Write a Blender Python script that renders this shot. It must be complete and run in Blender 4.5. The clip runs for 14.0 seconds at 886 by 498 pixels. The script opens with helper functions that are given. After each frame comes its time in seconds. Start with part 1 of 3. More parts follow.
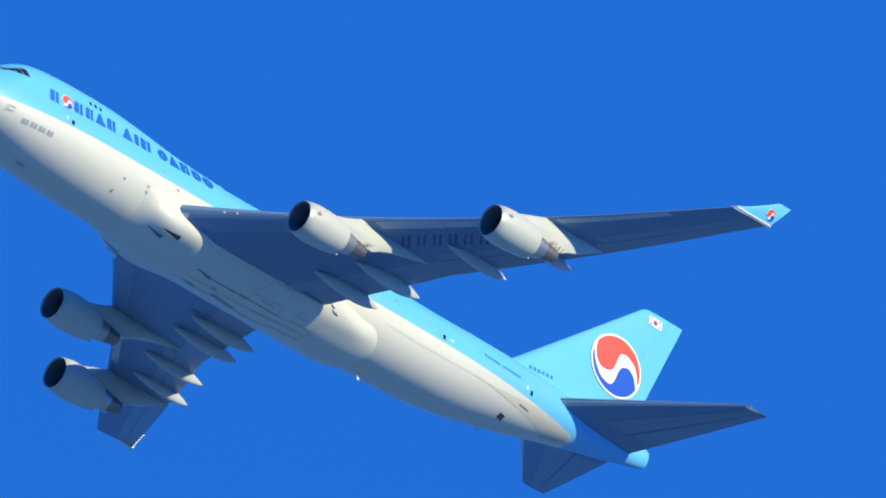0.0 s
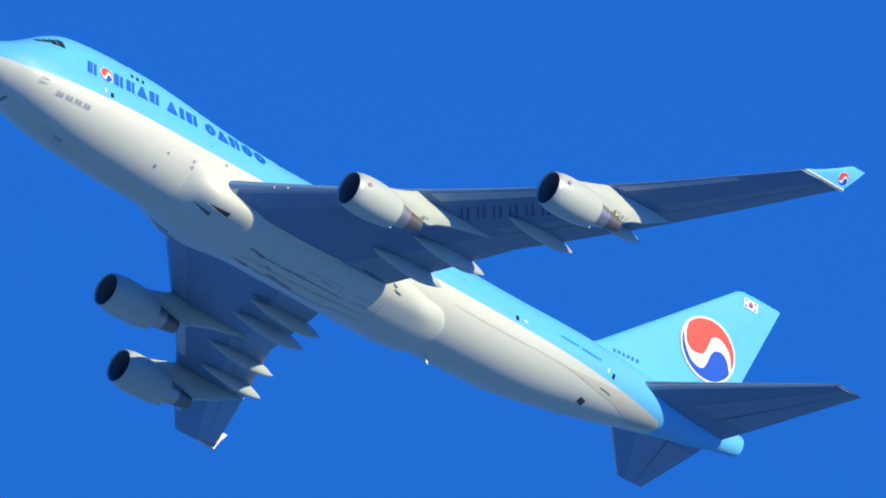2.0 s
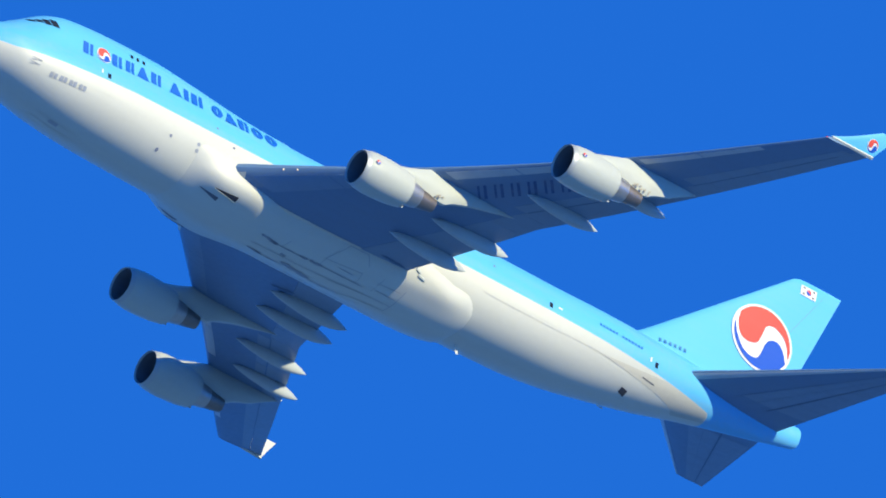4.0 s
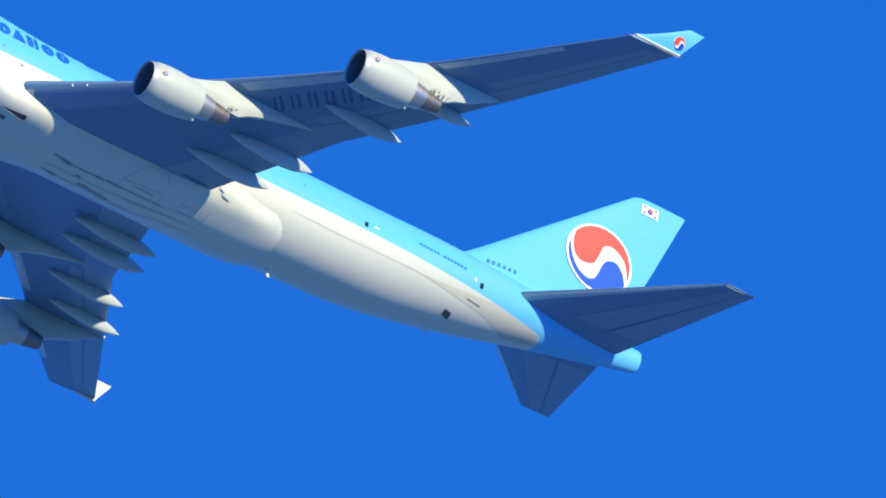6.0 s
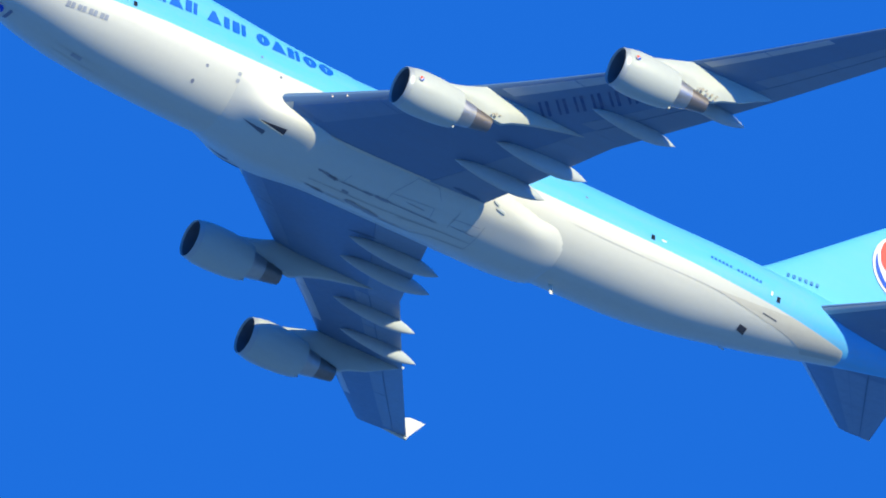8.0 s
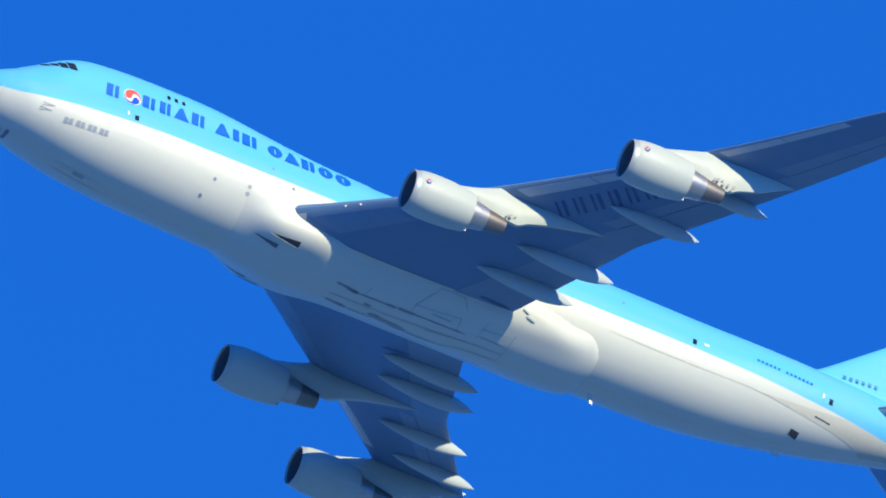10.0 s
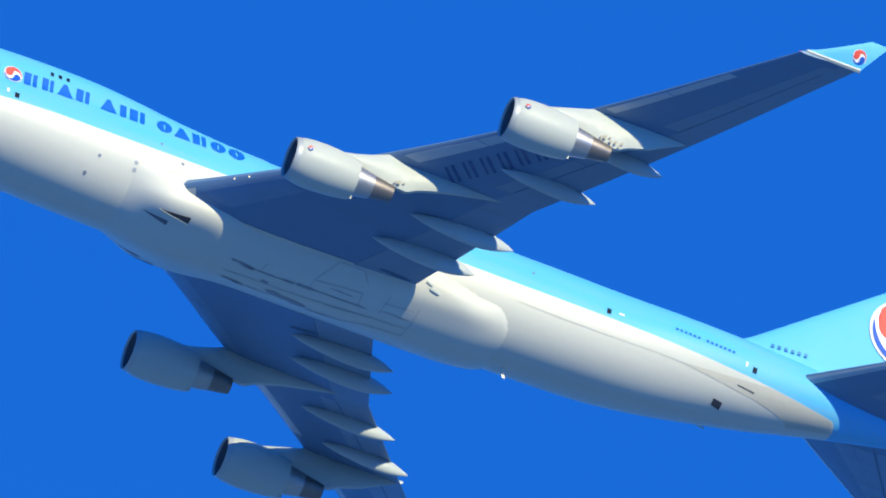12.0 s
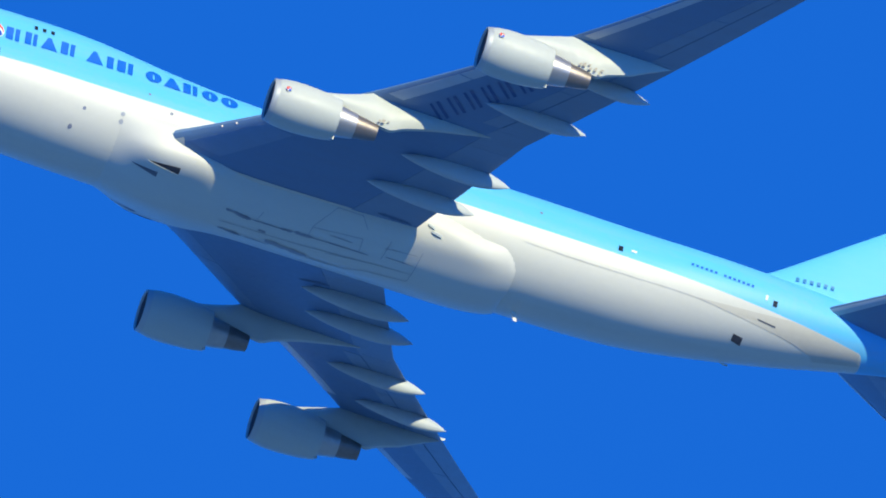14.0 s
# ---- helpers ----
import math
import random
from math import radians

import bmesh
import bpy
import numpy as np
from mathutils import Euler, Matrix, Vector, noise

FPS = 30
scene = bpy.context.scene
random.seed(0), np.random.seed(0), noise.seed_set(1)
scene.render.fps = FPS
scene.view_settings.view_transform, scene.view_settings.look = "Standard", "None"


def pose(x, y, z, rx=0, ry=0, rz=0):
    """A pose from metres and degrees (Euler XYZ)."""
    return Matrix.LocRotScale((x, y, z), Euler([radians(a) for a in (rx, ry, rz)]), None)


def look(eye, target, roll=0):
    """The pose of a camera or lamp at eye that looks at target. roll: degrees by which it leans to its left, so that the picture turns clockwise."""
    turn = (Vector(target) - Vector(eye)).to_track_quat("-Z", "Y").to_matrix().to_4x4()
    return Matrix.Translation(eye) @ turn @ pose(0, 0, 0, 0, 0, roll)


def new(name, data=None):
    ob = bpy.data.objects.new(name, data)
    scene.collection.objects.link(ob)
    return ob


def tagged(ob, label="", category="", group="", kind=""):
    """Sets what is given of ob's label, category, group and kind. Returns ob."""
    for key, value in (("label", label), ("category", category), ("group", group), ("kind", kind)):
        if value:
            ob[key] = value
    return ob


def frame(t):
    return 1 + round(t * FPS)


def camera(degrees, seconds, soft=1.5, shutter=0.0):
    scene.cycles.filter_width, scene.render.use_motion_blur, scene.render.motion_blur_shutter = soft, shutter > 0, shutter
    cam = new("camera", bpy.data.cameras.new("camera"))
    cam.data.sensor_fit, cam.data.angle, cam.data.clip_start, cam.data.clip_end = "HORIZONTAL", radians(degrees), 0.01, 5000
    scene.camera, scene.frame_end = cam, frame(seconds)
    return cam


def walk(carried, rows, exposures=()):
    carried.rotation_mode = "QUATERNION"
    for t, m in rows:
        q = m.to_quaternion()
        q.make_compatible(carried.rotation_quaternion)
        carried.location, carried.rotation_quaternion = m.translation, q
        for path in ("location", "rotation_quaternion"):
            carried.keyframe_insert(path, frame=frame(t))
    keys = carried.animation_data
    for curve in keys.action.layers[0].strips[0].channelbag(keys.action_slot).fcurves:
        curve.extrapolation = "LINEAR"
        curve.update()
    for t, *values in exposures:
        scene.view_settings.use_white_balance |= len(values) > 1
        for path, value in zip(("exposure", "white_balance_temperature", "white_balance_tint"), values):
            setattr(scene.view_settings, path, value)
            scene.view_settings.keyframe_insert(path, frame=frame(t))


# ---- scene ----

# ---- camera: a long lens on the ground that pans after the aircraft ----
cam = camera(1.28337, 14.0, soft=1.8)
EYE = (0.0, 0.0, 1.7)
AIM = [  # seconds, tilt, lean, turn
    (0.0, 109.9568, -0.1538, 135.8737), (0.5, 110.2961, 0.0142, 136.8197), (1.0, 110.6139, -0.1088, 137.4754),
    (1.5, 110.9078, 0.0055, 138.2788), (2.0, 111.2196, -0.0652, 138.8762), (2.2, 111.3524, 0.0871, 139.2343),
    (4.3, 112.731, 0.0111, 142.5199), (4.5, 112.8529, 0.0568, 142.7952), (5.0, 113.162, 0.1451, 143.6706),
    (5.5, 113.476, 0.1352, 144.497), (6.0, 113.8118, 0.1798, 145.3804), (6.5, 114.1378, 0.1494, 146.4612),
    (7.0, 114.4659, 0.0689, 147.3967), (7.5, 114.8529, 0.1, 148.5856), (8.0, 115.2299, -0.1177, 149.53),
    (8.5, 115.6232, 0.1656, 150.7569), (9.0, 116.0219, -0.0188, 151.6906), (9.2, 116.1733, 0.0124, 152.1074),
    (11.3, 117.6165, -0.0042, 156.6821), (11.5, 117.723, -0.2106, 156.9737), (12.0, 118.0552, 0.0586, 158.2943),
    (12.5, 118.3416, -0.0666, 159.33), (13.0, 118.6342, -0.0277, 160.6391), (13.5, 118.918, 0.0441, 162.0901),
    (14.0, 119.1996, 0.0064, 163.1914)]
# the picture brightens a little in the middle, and is warmer low over the horizon at the start
LIGHT = [(0.0, 0.73, 6950, 10), (2.0, 0.71, 6900, 10), (5.0, 0.80, 6780, 10), (8.0, 0.83, 6680, 10), (9.2, 0.79, 6620, 10), (11.5, 0.74, 6550, 10), (14.0, 0.73, 6530, 10)]
walk(cam, [(t, pose(*EYE, rx, ry, rz)) for t, rx, ry, rz in AIM], LIGHT)

# the aircraft climbs straight ahead at 89 m/s, nose 10.7 degrees up
START, SPEED, PITCH = Vector((-1781.153, -1855.211, 932.776)), Vector((88.3943, 3.3594, 8.9953)), -10.70


def flight(t):
    p = START + SPEED * t
    return pose(p.x, p.y, p.z, 0, PITCH, 0)


# ---- light: clear sky, one sun on the aircraft's port side ----
SUN_DIR = Vector((-0.26, 1.0, 0.385)).normalized()
SUN_ELEV = math.asin(SUN_DIR.z)
SUN_TURN = math.atan2(SUN_DIR.x, SUN_DIR.y)
world = bpy.data.worlds.new("clear_sky")
scene.world = world
world.use_nodes = True
wn, wl = world.node_tree.nodes, world.node_tree.links
sky = wn.new("ShaderNodeTexSky")
sky.sky_type, sky.sun_disc = "NISHITA", False
sky.sun_elevation, sky.sun_rotation = SUN_ELEV, SUN_TURN
sky.altitude, sky.air_density, sky.dust_density, sky.ozone_density = 300, 1.0, 0.0, 4.0
# dry, haze-free air: deep blue down to the horizon, and as blue below the aircraft as above it
way = wn.new("ShaderNodeTexCoord")
apart = wn.new("ShaderNodeSeparateXYZ")
joined = wn.new("ShaderNodeCombineXYZ")
height = wn.new("ShaderNodeMath")
height.operation = "ABSOLUTE"
wl.new(way.outputs["Generated"], apart.inputs[0])
wl.new(apart.outputs["X"], joined.inputs["X"])
wl.new(apart.outputs["Y"], joined.inputs["Y"])
wl.new(apart.outputs["Z"], height.inputs[0])
lifted = wn.new("ShaderNodeMath")
lifted.operation = "MULTIPLY_ADD"
lifted.inputs[1].default_value, lifted.inputs[2].default_value = 0.75, 0.22
wl.new(height.outputs[0], lifted.inputs[0])
wl.new(lifted.outputs[0], joined.inputs["Z"])
wl.new(joined.outputs[0], sky.inputs["Vector"])
deep = wn.new("ShaderNodeHueSaturation")
deep.inputs["Saturation"].default_value = 1.036
clean = wn.new("ShaderNodeMix")
clean.data_type, clean.blend_type = "RGBA", "MULTIPLY"
clean.inputs["Factor"].default_value, clean.inputs["B"].default_value = 1.0, (0.198, 0.492, 1.02, 1)
wl.new(sky.outputs["Color"], clean.inputs["A"])
wl.new(clean.outputs["Result"], deep.inputs["Color"])
wl.new(deep.outputs["Color"], wn["Background"].inputs["Color"])
wn["Background"].inputs["Strength"].default_value = 0.15
sun_data = bpy.data.lights.new("sun", "SUN")
sun_data.energy, sun_data.angle, sun_data.color = 2.95, radians(0.53), (1.0, 0.95, 0.64)
sun = new("sun", sun_data)
sun.matrix_world = look((0, 0, 50), Vector((0, 0, 50)) - SUN_DIR)


# ---- materials ----
def nodes_of(name):
    m = bpy.data.materials.new(name)
    m.use_nodes = True
    return m, m.node_tree.nodes, m.node_tree.links, m.node_tree.nodes["Principled BSDF"]


def math_node(n, l, op, a, b=None):
    k = n.new("ShaderNodeMath")
    k.operation = op
    for i, v in enumerate((a, b)):
        if v is None:
            continue
        if isinstance(v, (int, float)):
            k.inputs[i].default_value = v
        else:
            l.new(v, k.inputs[i])
    return k.outputs[0]


def soiled(n, l, colour, dirt=0.16, grain=(0.25, 1.6, 1.6), dirt_tint=(0.55, 0.52, 0.46)):
    """Two scales of grime: streaks drawn out along the flight direction and fine mottling."""
    tc = n.new("ShaderNodeTexCoord")
    mp = n.new("ShaderNodeMapping")
    mp.inputs["Scale"].default_value = grain
    l.new(tc.outputs["Object"], mp.inputs["Vector"])
    streak = n.new("ShaderNodeTexNoise")
    streak.inputs["Scale"].default_value, streak.inputs["Detail"].default_value = 1.0, 6.0
    l.new(mp.outputs["Vector"], streak.inputs["Vector"])
    fine = n.new("ShaderNodeTexNoise")
    fine.inputs["Scale"].default_value, fine.inputs["Detail"].default_value = 3.2, 4.0
    l.new(tc.outputs["Object"], fine.inputs["Vector"])
    s = math_node(n, l, "SUBTRACT", streak.outputs["Fac"], 0.42)
    s = math_node(n, l, "MULTIPLY", s, 2.2)
    f = math_node(n, l, "SUBTRACT", fine.outputs["Fac"], 0.45)
    a = math_node(n, l, "ADD", s, f)
    a = math_node(n, l, "MULTIPLY", a, dirt)
    k = n.new("ShaderNodeClamp")
    k.inputs["Max"].default_value = 0.6
    l.new(a, k.inputs["Value"])
    mix = n.new("ShaderNodeMix")
    mix.data_type = "RGBA"
    l.new(k.outputs[0], mix.inputs["Factor"])
    if isinstance(colour, tuple):
        mix.inputs["A"].default_value = (*colour, 1)
    else:
        l.new(colour, mix.inputs["A"])
    mix.inputs["B"].default_value = (*dirt_tint, 1)
    return mix.outputs["Result"], fine.outputs["Fac"]


def paint(name, colour, rough=0.35, dirt=0.16, metal=0.0, coat=0.0, tint=(0.5, 0.47, 0.42)):
    m, n, l, b = nodes_of(name)
    c, fine = soiled(n, l, colour, dirt, dirt_tint=tint)
    l.new(c, b.inputs["Base Color"])
    r = math_node(n, l, "MULTIPLY", fine, 0.25)
    l.new(math_node(n, l, "ADD", r, rough - 0.12), b.inputs["Roughness"])
    b.inputs["Metallic"].default_value = metal
    b.inputs["Coat Weight"].default_value = coat
    b.inputs["Specular IOR Level"].default_value = 0.5 if metal else 0.3
    return m


BLUE, WHITE = (0.10, 0.49, 0.80), (0.645, 0.635, 0.535)
SKY_PAINT = paint("sky_blue_paint", BLUE, 0.55, 0.06)
WHITE_PAINT = paint("white_paint", WHITE, 0.44, 0.14)
# wing greys: the shaded underside's haze blue is put into the base colours
WING_SHADE_GREY = paint("wing_shade_grey", (0.142, 0.252, 0.385), 0.45, 0.35, tint=(0.16, 0.22, 0.30))
PALE_SHADE_GREY = paint("pale_shade_grey", (0.205, 0.305, 0.405), 0.38, 0.22, tint=(0.22, 0.22, 0.21))
LE_GREY = paint("leading_edge_grey", (0.46, 0.52, 0.55), 0.35, 0.2, tint=(0.3, 0.3, 0.3))
FAIRING_GREY = paint("fairing_grey_paint", (0.50, 0.54, 0.51), 0.42, 0.25, tint=(0.32, 0.32, 0.31))
COWL_GREY = paint("cowl_grey_paint", (0.53, 0.55, 0.475), 0.46, 0.2, tint=(0.36, 0.35, 0.33))
BARE_METAL = paint("bare_metal", (0.54, 0.52, 0.48), 0.38, 0.35, 0.85, tint=(0.25, 0.22, 0.19))
HOT_METAL = paint("heat_stained_metal", (0.30, 0.26, 0.23), 0.42, 0.5, 0.8, tint=(0.14, 0.11, 0.09))
LIP_METAL = paint("dull_lip_metal", (0.48, 0.50, 0.47), 0.45, 0.1, 0.25)
DARK = paint("dark_duct", (0.05, 0.055, 0.065), 0.6, 0.1)
# liner grey, lifted so that dark openings carry the air's haze
HAZED_LINER = paint("hazed_liner_grey", (0.16, 0.17, 0.19), 0.55, 0.2, tint=(0.08, 0.08, 0.08))
WING_SEAM = paint("wing_seam", (0.12, 0.20, 0.29), 0.6, 0.3, tint=(0.13, 0.16, 0.2))
STAIN = paint("grimy_patch", (0.46, 0.46, 0.45), 0.6, 0.6, tint=(0.25, 0.25, 0.25))
TAIL_GREY = paint("warm_tail_grey", (0.56, 0.535, 0.435), 0.45, 0.3, tint=(0.36, 0.33, 0.28))
SMUDGE = paint("oily_smudge", (0.31, 0.32, 0.33), 0.6, 0.7, tint=(0.45, 0.45, 0.43))
RUST = paint("brown_oil_stain", (0.38, 0.33, 0.25), 0.6, 0.6, tint=(0.45, 0.42, 0.36))
WING_DARK = paint("dark_wing_blue", (0.09, 0.16, 0.25), 0.6, 0.5, tint=(0.15, 0.26, 0.38))
# the same shade blue in the colour, a little lighter
INBOARD_SHADE_GREY = paint("inboard_shade_grey", (0.19, 0.30, 0.42), 0.45, 0.3, tint=(0.16, 0.22, 0.30))
LAP = paint("lap_seam_paint", (0.60, 0.59, 0.52), 0.6, 0.4, tint=(0.3, 0.3, 0.3))
FAINT = paint("faint_seam", (0.47, 0.48, 0.45), 0.6, 0.5, tint=(0.2, 0.2, 0.2))
SEAM = paint("seam_sealant", (0.10, 0.11, 0.13), 0.6, 0.2)
GLASS_DARK = paint("dark_window_glass", (0.02, 0.025, 0.03), 0.18, 0.02)
INK_BLUE = paint("lettering_blue", (0.001, 0.125, 0.52), 0.45, 0.04)
REG_BLUE = paint("registration_blue", (0.05, 0.24, 0.44), 0.45, 0.05)
INK_PALE = paint("faded_lettering_grey", (0.33, 0.36, 0.40), 0.45, 0.2)
INK_GREY = paint("lettering_grey", (0.20, 0.23, 0.30), 0.45, 0.1)
WING_INK = paint("wing_marking_blue", (0.05, 0.115, 0.26), 0.45, 0.2)
RED = paint("emblem_red", (0.76, 0.085, 0.06), 0.55, 0.03)
EMBLEM_BLUE = paint("emblem_blue", (0.0, 0.085, 0.50), 0.55, 0.03)
EMBLEM_WHITE = paint("emblem_white", (0.82, 0.81, 0.77), 0.55, 0.04)


def glow(name, colour, power):
    m, n, l, b = nodes_of(name)
    b.inputs["Base Color"].default_value = (*colour, 1)
    b.inputs["Emission Color"].default_value = (*colour, 1)
    b.inputs["Emission Strength"].default_value = power
    return m


LAMP_WARM = glow("landing_light_glass", (1.0, 0.76, 0.45), 0.6)


def livery():
    """White below, sky blue above the waist line, and the whole tail end blue."""
    m, n, l, b = nodes_of("two_tone_livery")
    tc = n.new("ShaderNodeTexCoord")
    xyz = n.new("ShaderNodeSeparateXYZ")
    l.new(tc.outputs["Object"], xyz.inputs[0])
    s = math_node(n, l, "SUBTRACT", 34.0, xyz.outputs["X"])
    nose = math_node(n, l, "MULTIPLY", math_node(n, l, "MAXIMUM", math_node(n, l, "SUBTRACT", 12.0, s), 0.0), -0.041)
    rise = math_node(n, l, "MULTIPLY", math_node(n, l, "MAXIMUM", math_node(n, l, "SUBTRACT", 3.0, s), 0.0), 0.12)
    nose = math_node(n, l, "ADD", nose, rise)
    tail = math_node(n, l, "MULTIPLY", math_node(n, l, "MAXIMUM", math_node(n, l, "SUBTRACT", s, 20.0), 0.0), -0.006)
    drop = math_node(n, l, "MAXIMUM", math_node(n, l, "SUBTRACT", s, 60.5), 0.0)
    drop = math_node(n, l, "MULTIPLY", math_node(n, l, "POWER", drop, 3.0), -4.0)
    line = math_node(n, l, "ADD", math_node(n, l, "ADD", nose, tail), math_node(n, l, "ADD", drop, WAIST))
    over = math_node(n, l, "SUBTRACT", xyz.outputs["Z"], line)
    fac = math_node(n, l, "MULTIPLY", over, 30.0)
    k = n.new("ShaderNodeClamp")
    l.new(fac, k.inputs["Value"])
    mix = n.new("ShaderNodeMix")
    mix.data_type = "RGBA"
    l.new(k.outputs[0], mix.inputs["Factor"])
    mix.inputs["A"].default_value, mix.inputs["B"].default_value = (*WHITE, 1), (*BLUE, 1)
    c, fine = soiled(n, l, mix.outputs["Result"], 0.19, (0.16, 1.5, 1.5), (0.42, 0.41, 0.36))
    l.new(c, b.inputs["Base Color"])
    r = math_node(n, l, "MULTIPLY", fine, 0.2)
    l.new(math_node(n, l, "ADD", r, 0.36), b.inputs["Roughness"])
    b.inputs["Specular IOR Level"].default_value = 0.34
    return m


WAIST = 0.42
LIVERY = livery()


# ---- mesh helpers; the aircraft's own space: x ahead, y to port, z up, station s metres aft of the nose ----
def at(s, y, z):
    return Vector((34.0 - s, y, z))


def part(name, data, material, parent, label="", sharp=35):
    """One mesh object under a thing or a part. data: vertices and faces, or a bmesh."""
    me = bpy.data.meshes.new(name)
    if isinstance(data, bmesh.types.BMesh):
        data.to_mesh(me)
        data.free()
    else:
        me.from_pydata([tuple(v) for v in data[0]], [], data[1])
    bm = bmesh.new()
    bm.from_mesh(me)
    bmesh.ops.recalc_face_normals(bm, faces=bm.faces)
    bm.to_mesh(me)
    bm.free()
    me.polygons.foreach_set("use_smooth", [True] * len(me.polygons))
    me.set_sharp_from_angle(angle=radians(sharp))
    for k in (material if isinstance(material, (list, tuple)) else [material]):
        me.materials.append(k)
    ob = new(name, me)
    ob.parent = parent
    return tagged(ob, label)


def sheet(name, data, material, parent, label="", up=None):
    """An open patch of paint or glass that keeps the side it was laid on."""
    me = bpy.data.meshes.new(name)
    me.from_pydata([tuple(v) for v in data[0]], [], data[1])
    me.polygons.foreach_set("use_smooth", [True] * len(me.polygons))
    me.materials.append(material)
    ob = new(name, me)
    ob.parent = parent
    return tagged(ob, label)


def loft(rings, ends=True, closed=True):
    """Vertices and faces of a skin through rings of equal count."""
    k = len(rings[0])
    verts = [v for r in rings for v in r]
    faces = []
    for i in range(len(rings) - 1):
        for j in range(k if closed else k - 1):
            a, b = i * k + j, i * k + (j + 1) % k
            faces.append((a, b, b + k, a + k))
    if ends and closed:
        faces.append(tuple(range(k)))
        faces.append(tuple(range((len(rings) - 1) * k, len(rings) * k)))
    return verts, faces


def merged(*datas):
    verts, faces = [], []
    for v, f in datas:
        base = len(verts)
        verts += list(v)
        faces += [tuple(i + base for i in q) for q in f]
    return verts, faces


def grid_patch(us, vs, place):
    verts = [place(u, v) for u in us for v in vs]
    k = len(vs)
    faces = [(i * k + j, i * k + j + 1, (i + 1) * k + j + 1, (i + 1) * k + j) for i in range(len(us) - 1) for j in range(k - 1)]
    return verts, faces


def span(a, b, n):
    return [a + (b - a) * i / (n - 1) for i in range(n)]


def table(rows, s, k):
    """Smooth (Catmull-Rom) reading of column k at station s."""
    if s <= rows[0][0]:
        return rows[0][k]
    if s >= rows[-1][0]:
        return rows[-1][k]
    i = max(j for j in range(len(rows) - 1) if rows[j][0] <= s)
    p1, p2 = rows[i], rows[i + 1]
    h = p2[0] - p1[0]
    u = (s - p1[0]) / h
    m1 = (p2[k] - rows[i - 1][k]) / (p2[0] - rows[i - 1][0]) if i > 0 else (p2[k] - p1[k]) / h
    m2 = (rows[i + 2][k] - p1[k]) / (rows[i + 2][0] - p1[0]) if i + 2 < len(rows) else (p2[k] - p1[k]) / h
    return ((2 * u**3 - 3 * u**2 + 1) * p1[k] + (u**3 - 2 * u**2 + u) * h * m1 + (-2 * u**3 + 3 * u**2) * p2[k] + (u**3 - u**2) * h * m2)


# station, half width, belly, top of main body, top of the upper deck
BODY = [
    (0.0, 0.05, 0.16, 0.30, 0.2), (0.12, 0.48, -0.20, 0.66, 0.6), (0.35, 0.80, -0.45, 0.98, 0.9), (0.7, 1.10, -0.70, 1.27, 1.2), (1.2, 1.42, -0.94, 1.60, 1.5),
    (2.0, 1.84, -1.28, 2.02, 1.9), (3.0, 2.22, -1.62, 2.45, 2.45), (4.0, 2.50, -1.92, 2.72, 3.10), (5.0, 2.72, -2.16, 2.92, 3.78),
    (6.0, 2.89, -2.38, 3.06, 4.28), (7.0, 3.01, -2.56, 3.15, 4.58), (9.0, 3.15, -2.82, 3.24, 4.78), (11.0, 3.22, -2.98, 3.30, 4.84),
    (13.0, 3.25, -3.08, 3.36, 4.84), (15.0, 3.25, -3.16, 3.42, 4.76), (17.0, 3.25, -3.22, 3.50, 4.55), (19.0, 3.25, -3.26, 3.58, 4.26),
    (21.0, 3.25, -3.28, 3.64, 3.95), (23.0, 3.25, -3.28, 3.66, 3.65), (26.0, 3.25, -3.22, 3.66, 3.3), (40.0, 3.25, -3.16, 3.66, 3.0),
    (44.0, 3.25, -3.10, 3.62, 3.0), (47.0, 3.2, -2.96, 3.58, 3.0), (50.0, 3.08, -2.58, 3.58, 2.8), (53.0, 2.84, -1.99, 3.58, 2.7),
    (56.0, 2.48, -1.36, 3.52, 2.6), (59.0, 2.02, -0.60, 3.42, 2.5), (62.0, 1.5, 0.08, 3.25, 2.5), (65.0, 0.98, 0.70, 3.12, 2.4),
    (67.0, 0.70, 1.18, 3.06, 2.4), (68.1, 0.56, 1.42, 3.06, 2.4), (68.4, 0.53, 1.52, 3.06, 2.4), (68.52, 0.49, 1.62, 3.00, 2.4)]


def section(s, count=64):
    """A ring of the fuselage: a round main body with the narrower upper deck blended in."""
    hw, zb, zm, zt = (table(BODY, s, k) for k in (1, 2, 3, 4))
    zc = (zb + zm) / 2 if s < 4 or s > 46 else 0.0
    if 46 < s < 50:
        zc *= (s - 46) / 4
    if 3 < s < 4:
        zc *= 4 - s
    ring = []
    r2, c2 = min(2.42, hw * 0.86), None
    for i in range(count):
        a = 2 * math.pi * i / count
        cy, cz = math.cos(a), math.sin(a)
        half = (zm - zc) if cz >= 0 else (zc - zb)
        r = 1 / math.sqrt((cy / hw) ** 2 + (cz / max(half, 0.02)) ** 2)
        if zt > zm * 0.92 and cz > 0 and 3.0 < s < 27:
            c = zt - r2 - zc
            q = r2 * r2 - (c * cy) ** 2
            if q > 0 and c > -r2:
                d = c * cz + math.sqrt(q)
                p = 14.0
                if d > 0:
                    r = (r**p + d**p) ** (1 / p)
        ring.append((r * cy, zc + r * cz))
    return ring


def side_y(s, z):
    """Half width of the fuselage skin at station s and height z."""
    ring = section(s, 128)
    pts = [p for p in ring if p[0] >= 0]
    pts.sort(key=lambda p: p[1])
    for a, b in zip(pts, pts[1:]):
        if a[1] <= z <= b[1] and b[1] > a[1]:
            return a[0] + (b[0] - a[0]) * (z - a[1]) / (b[1] - a[1])
    return pts[0][0]


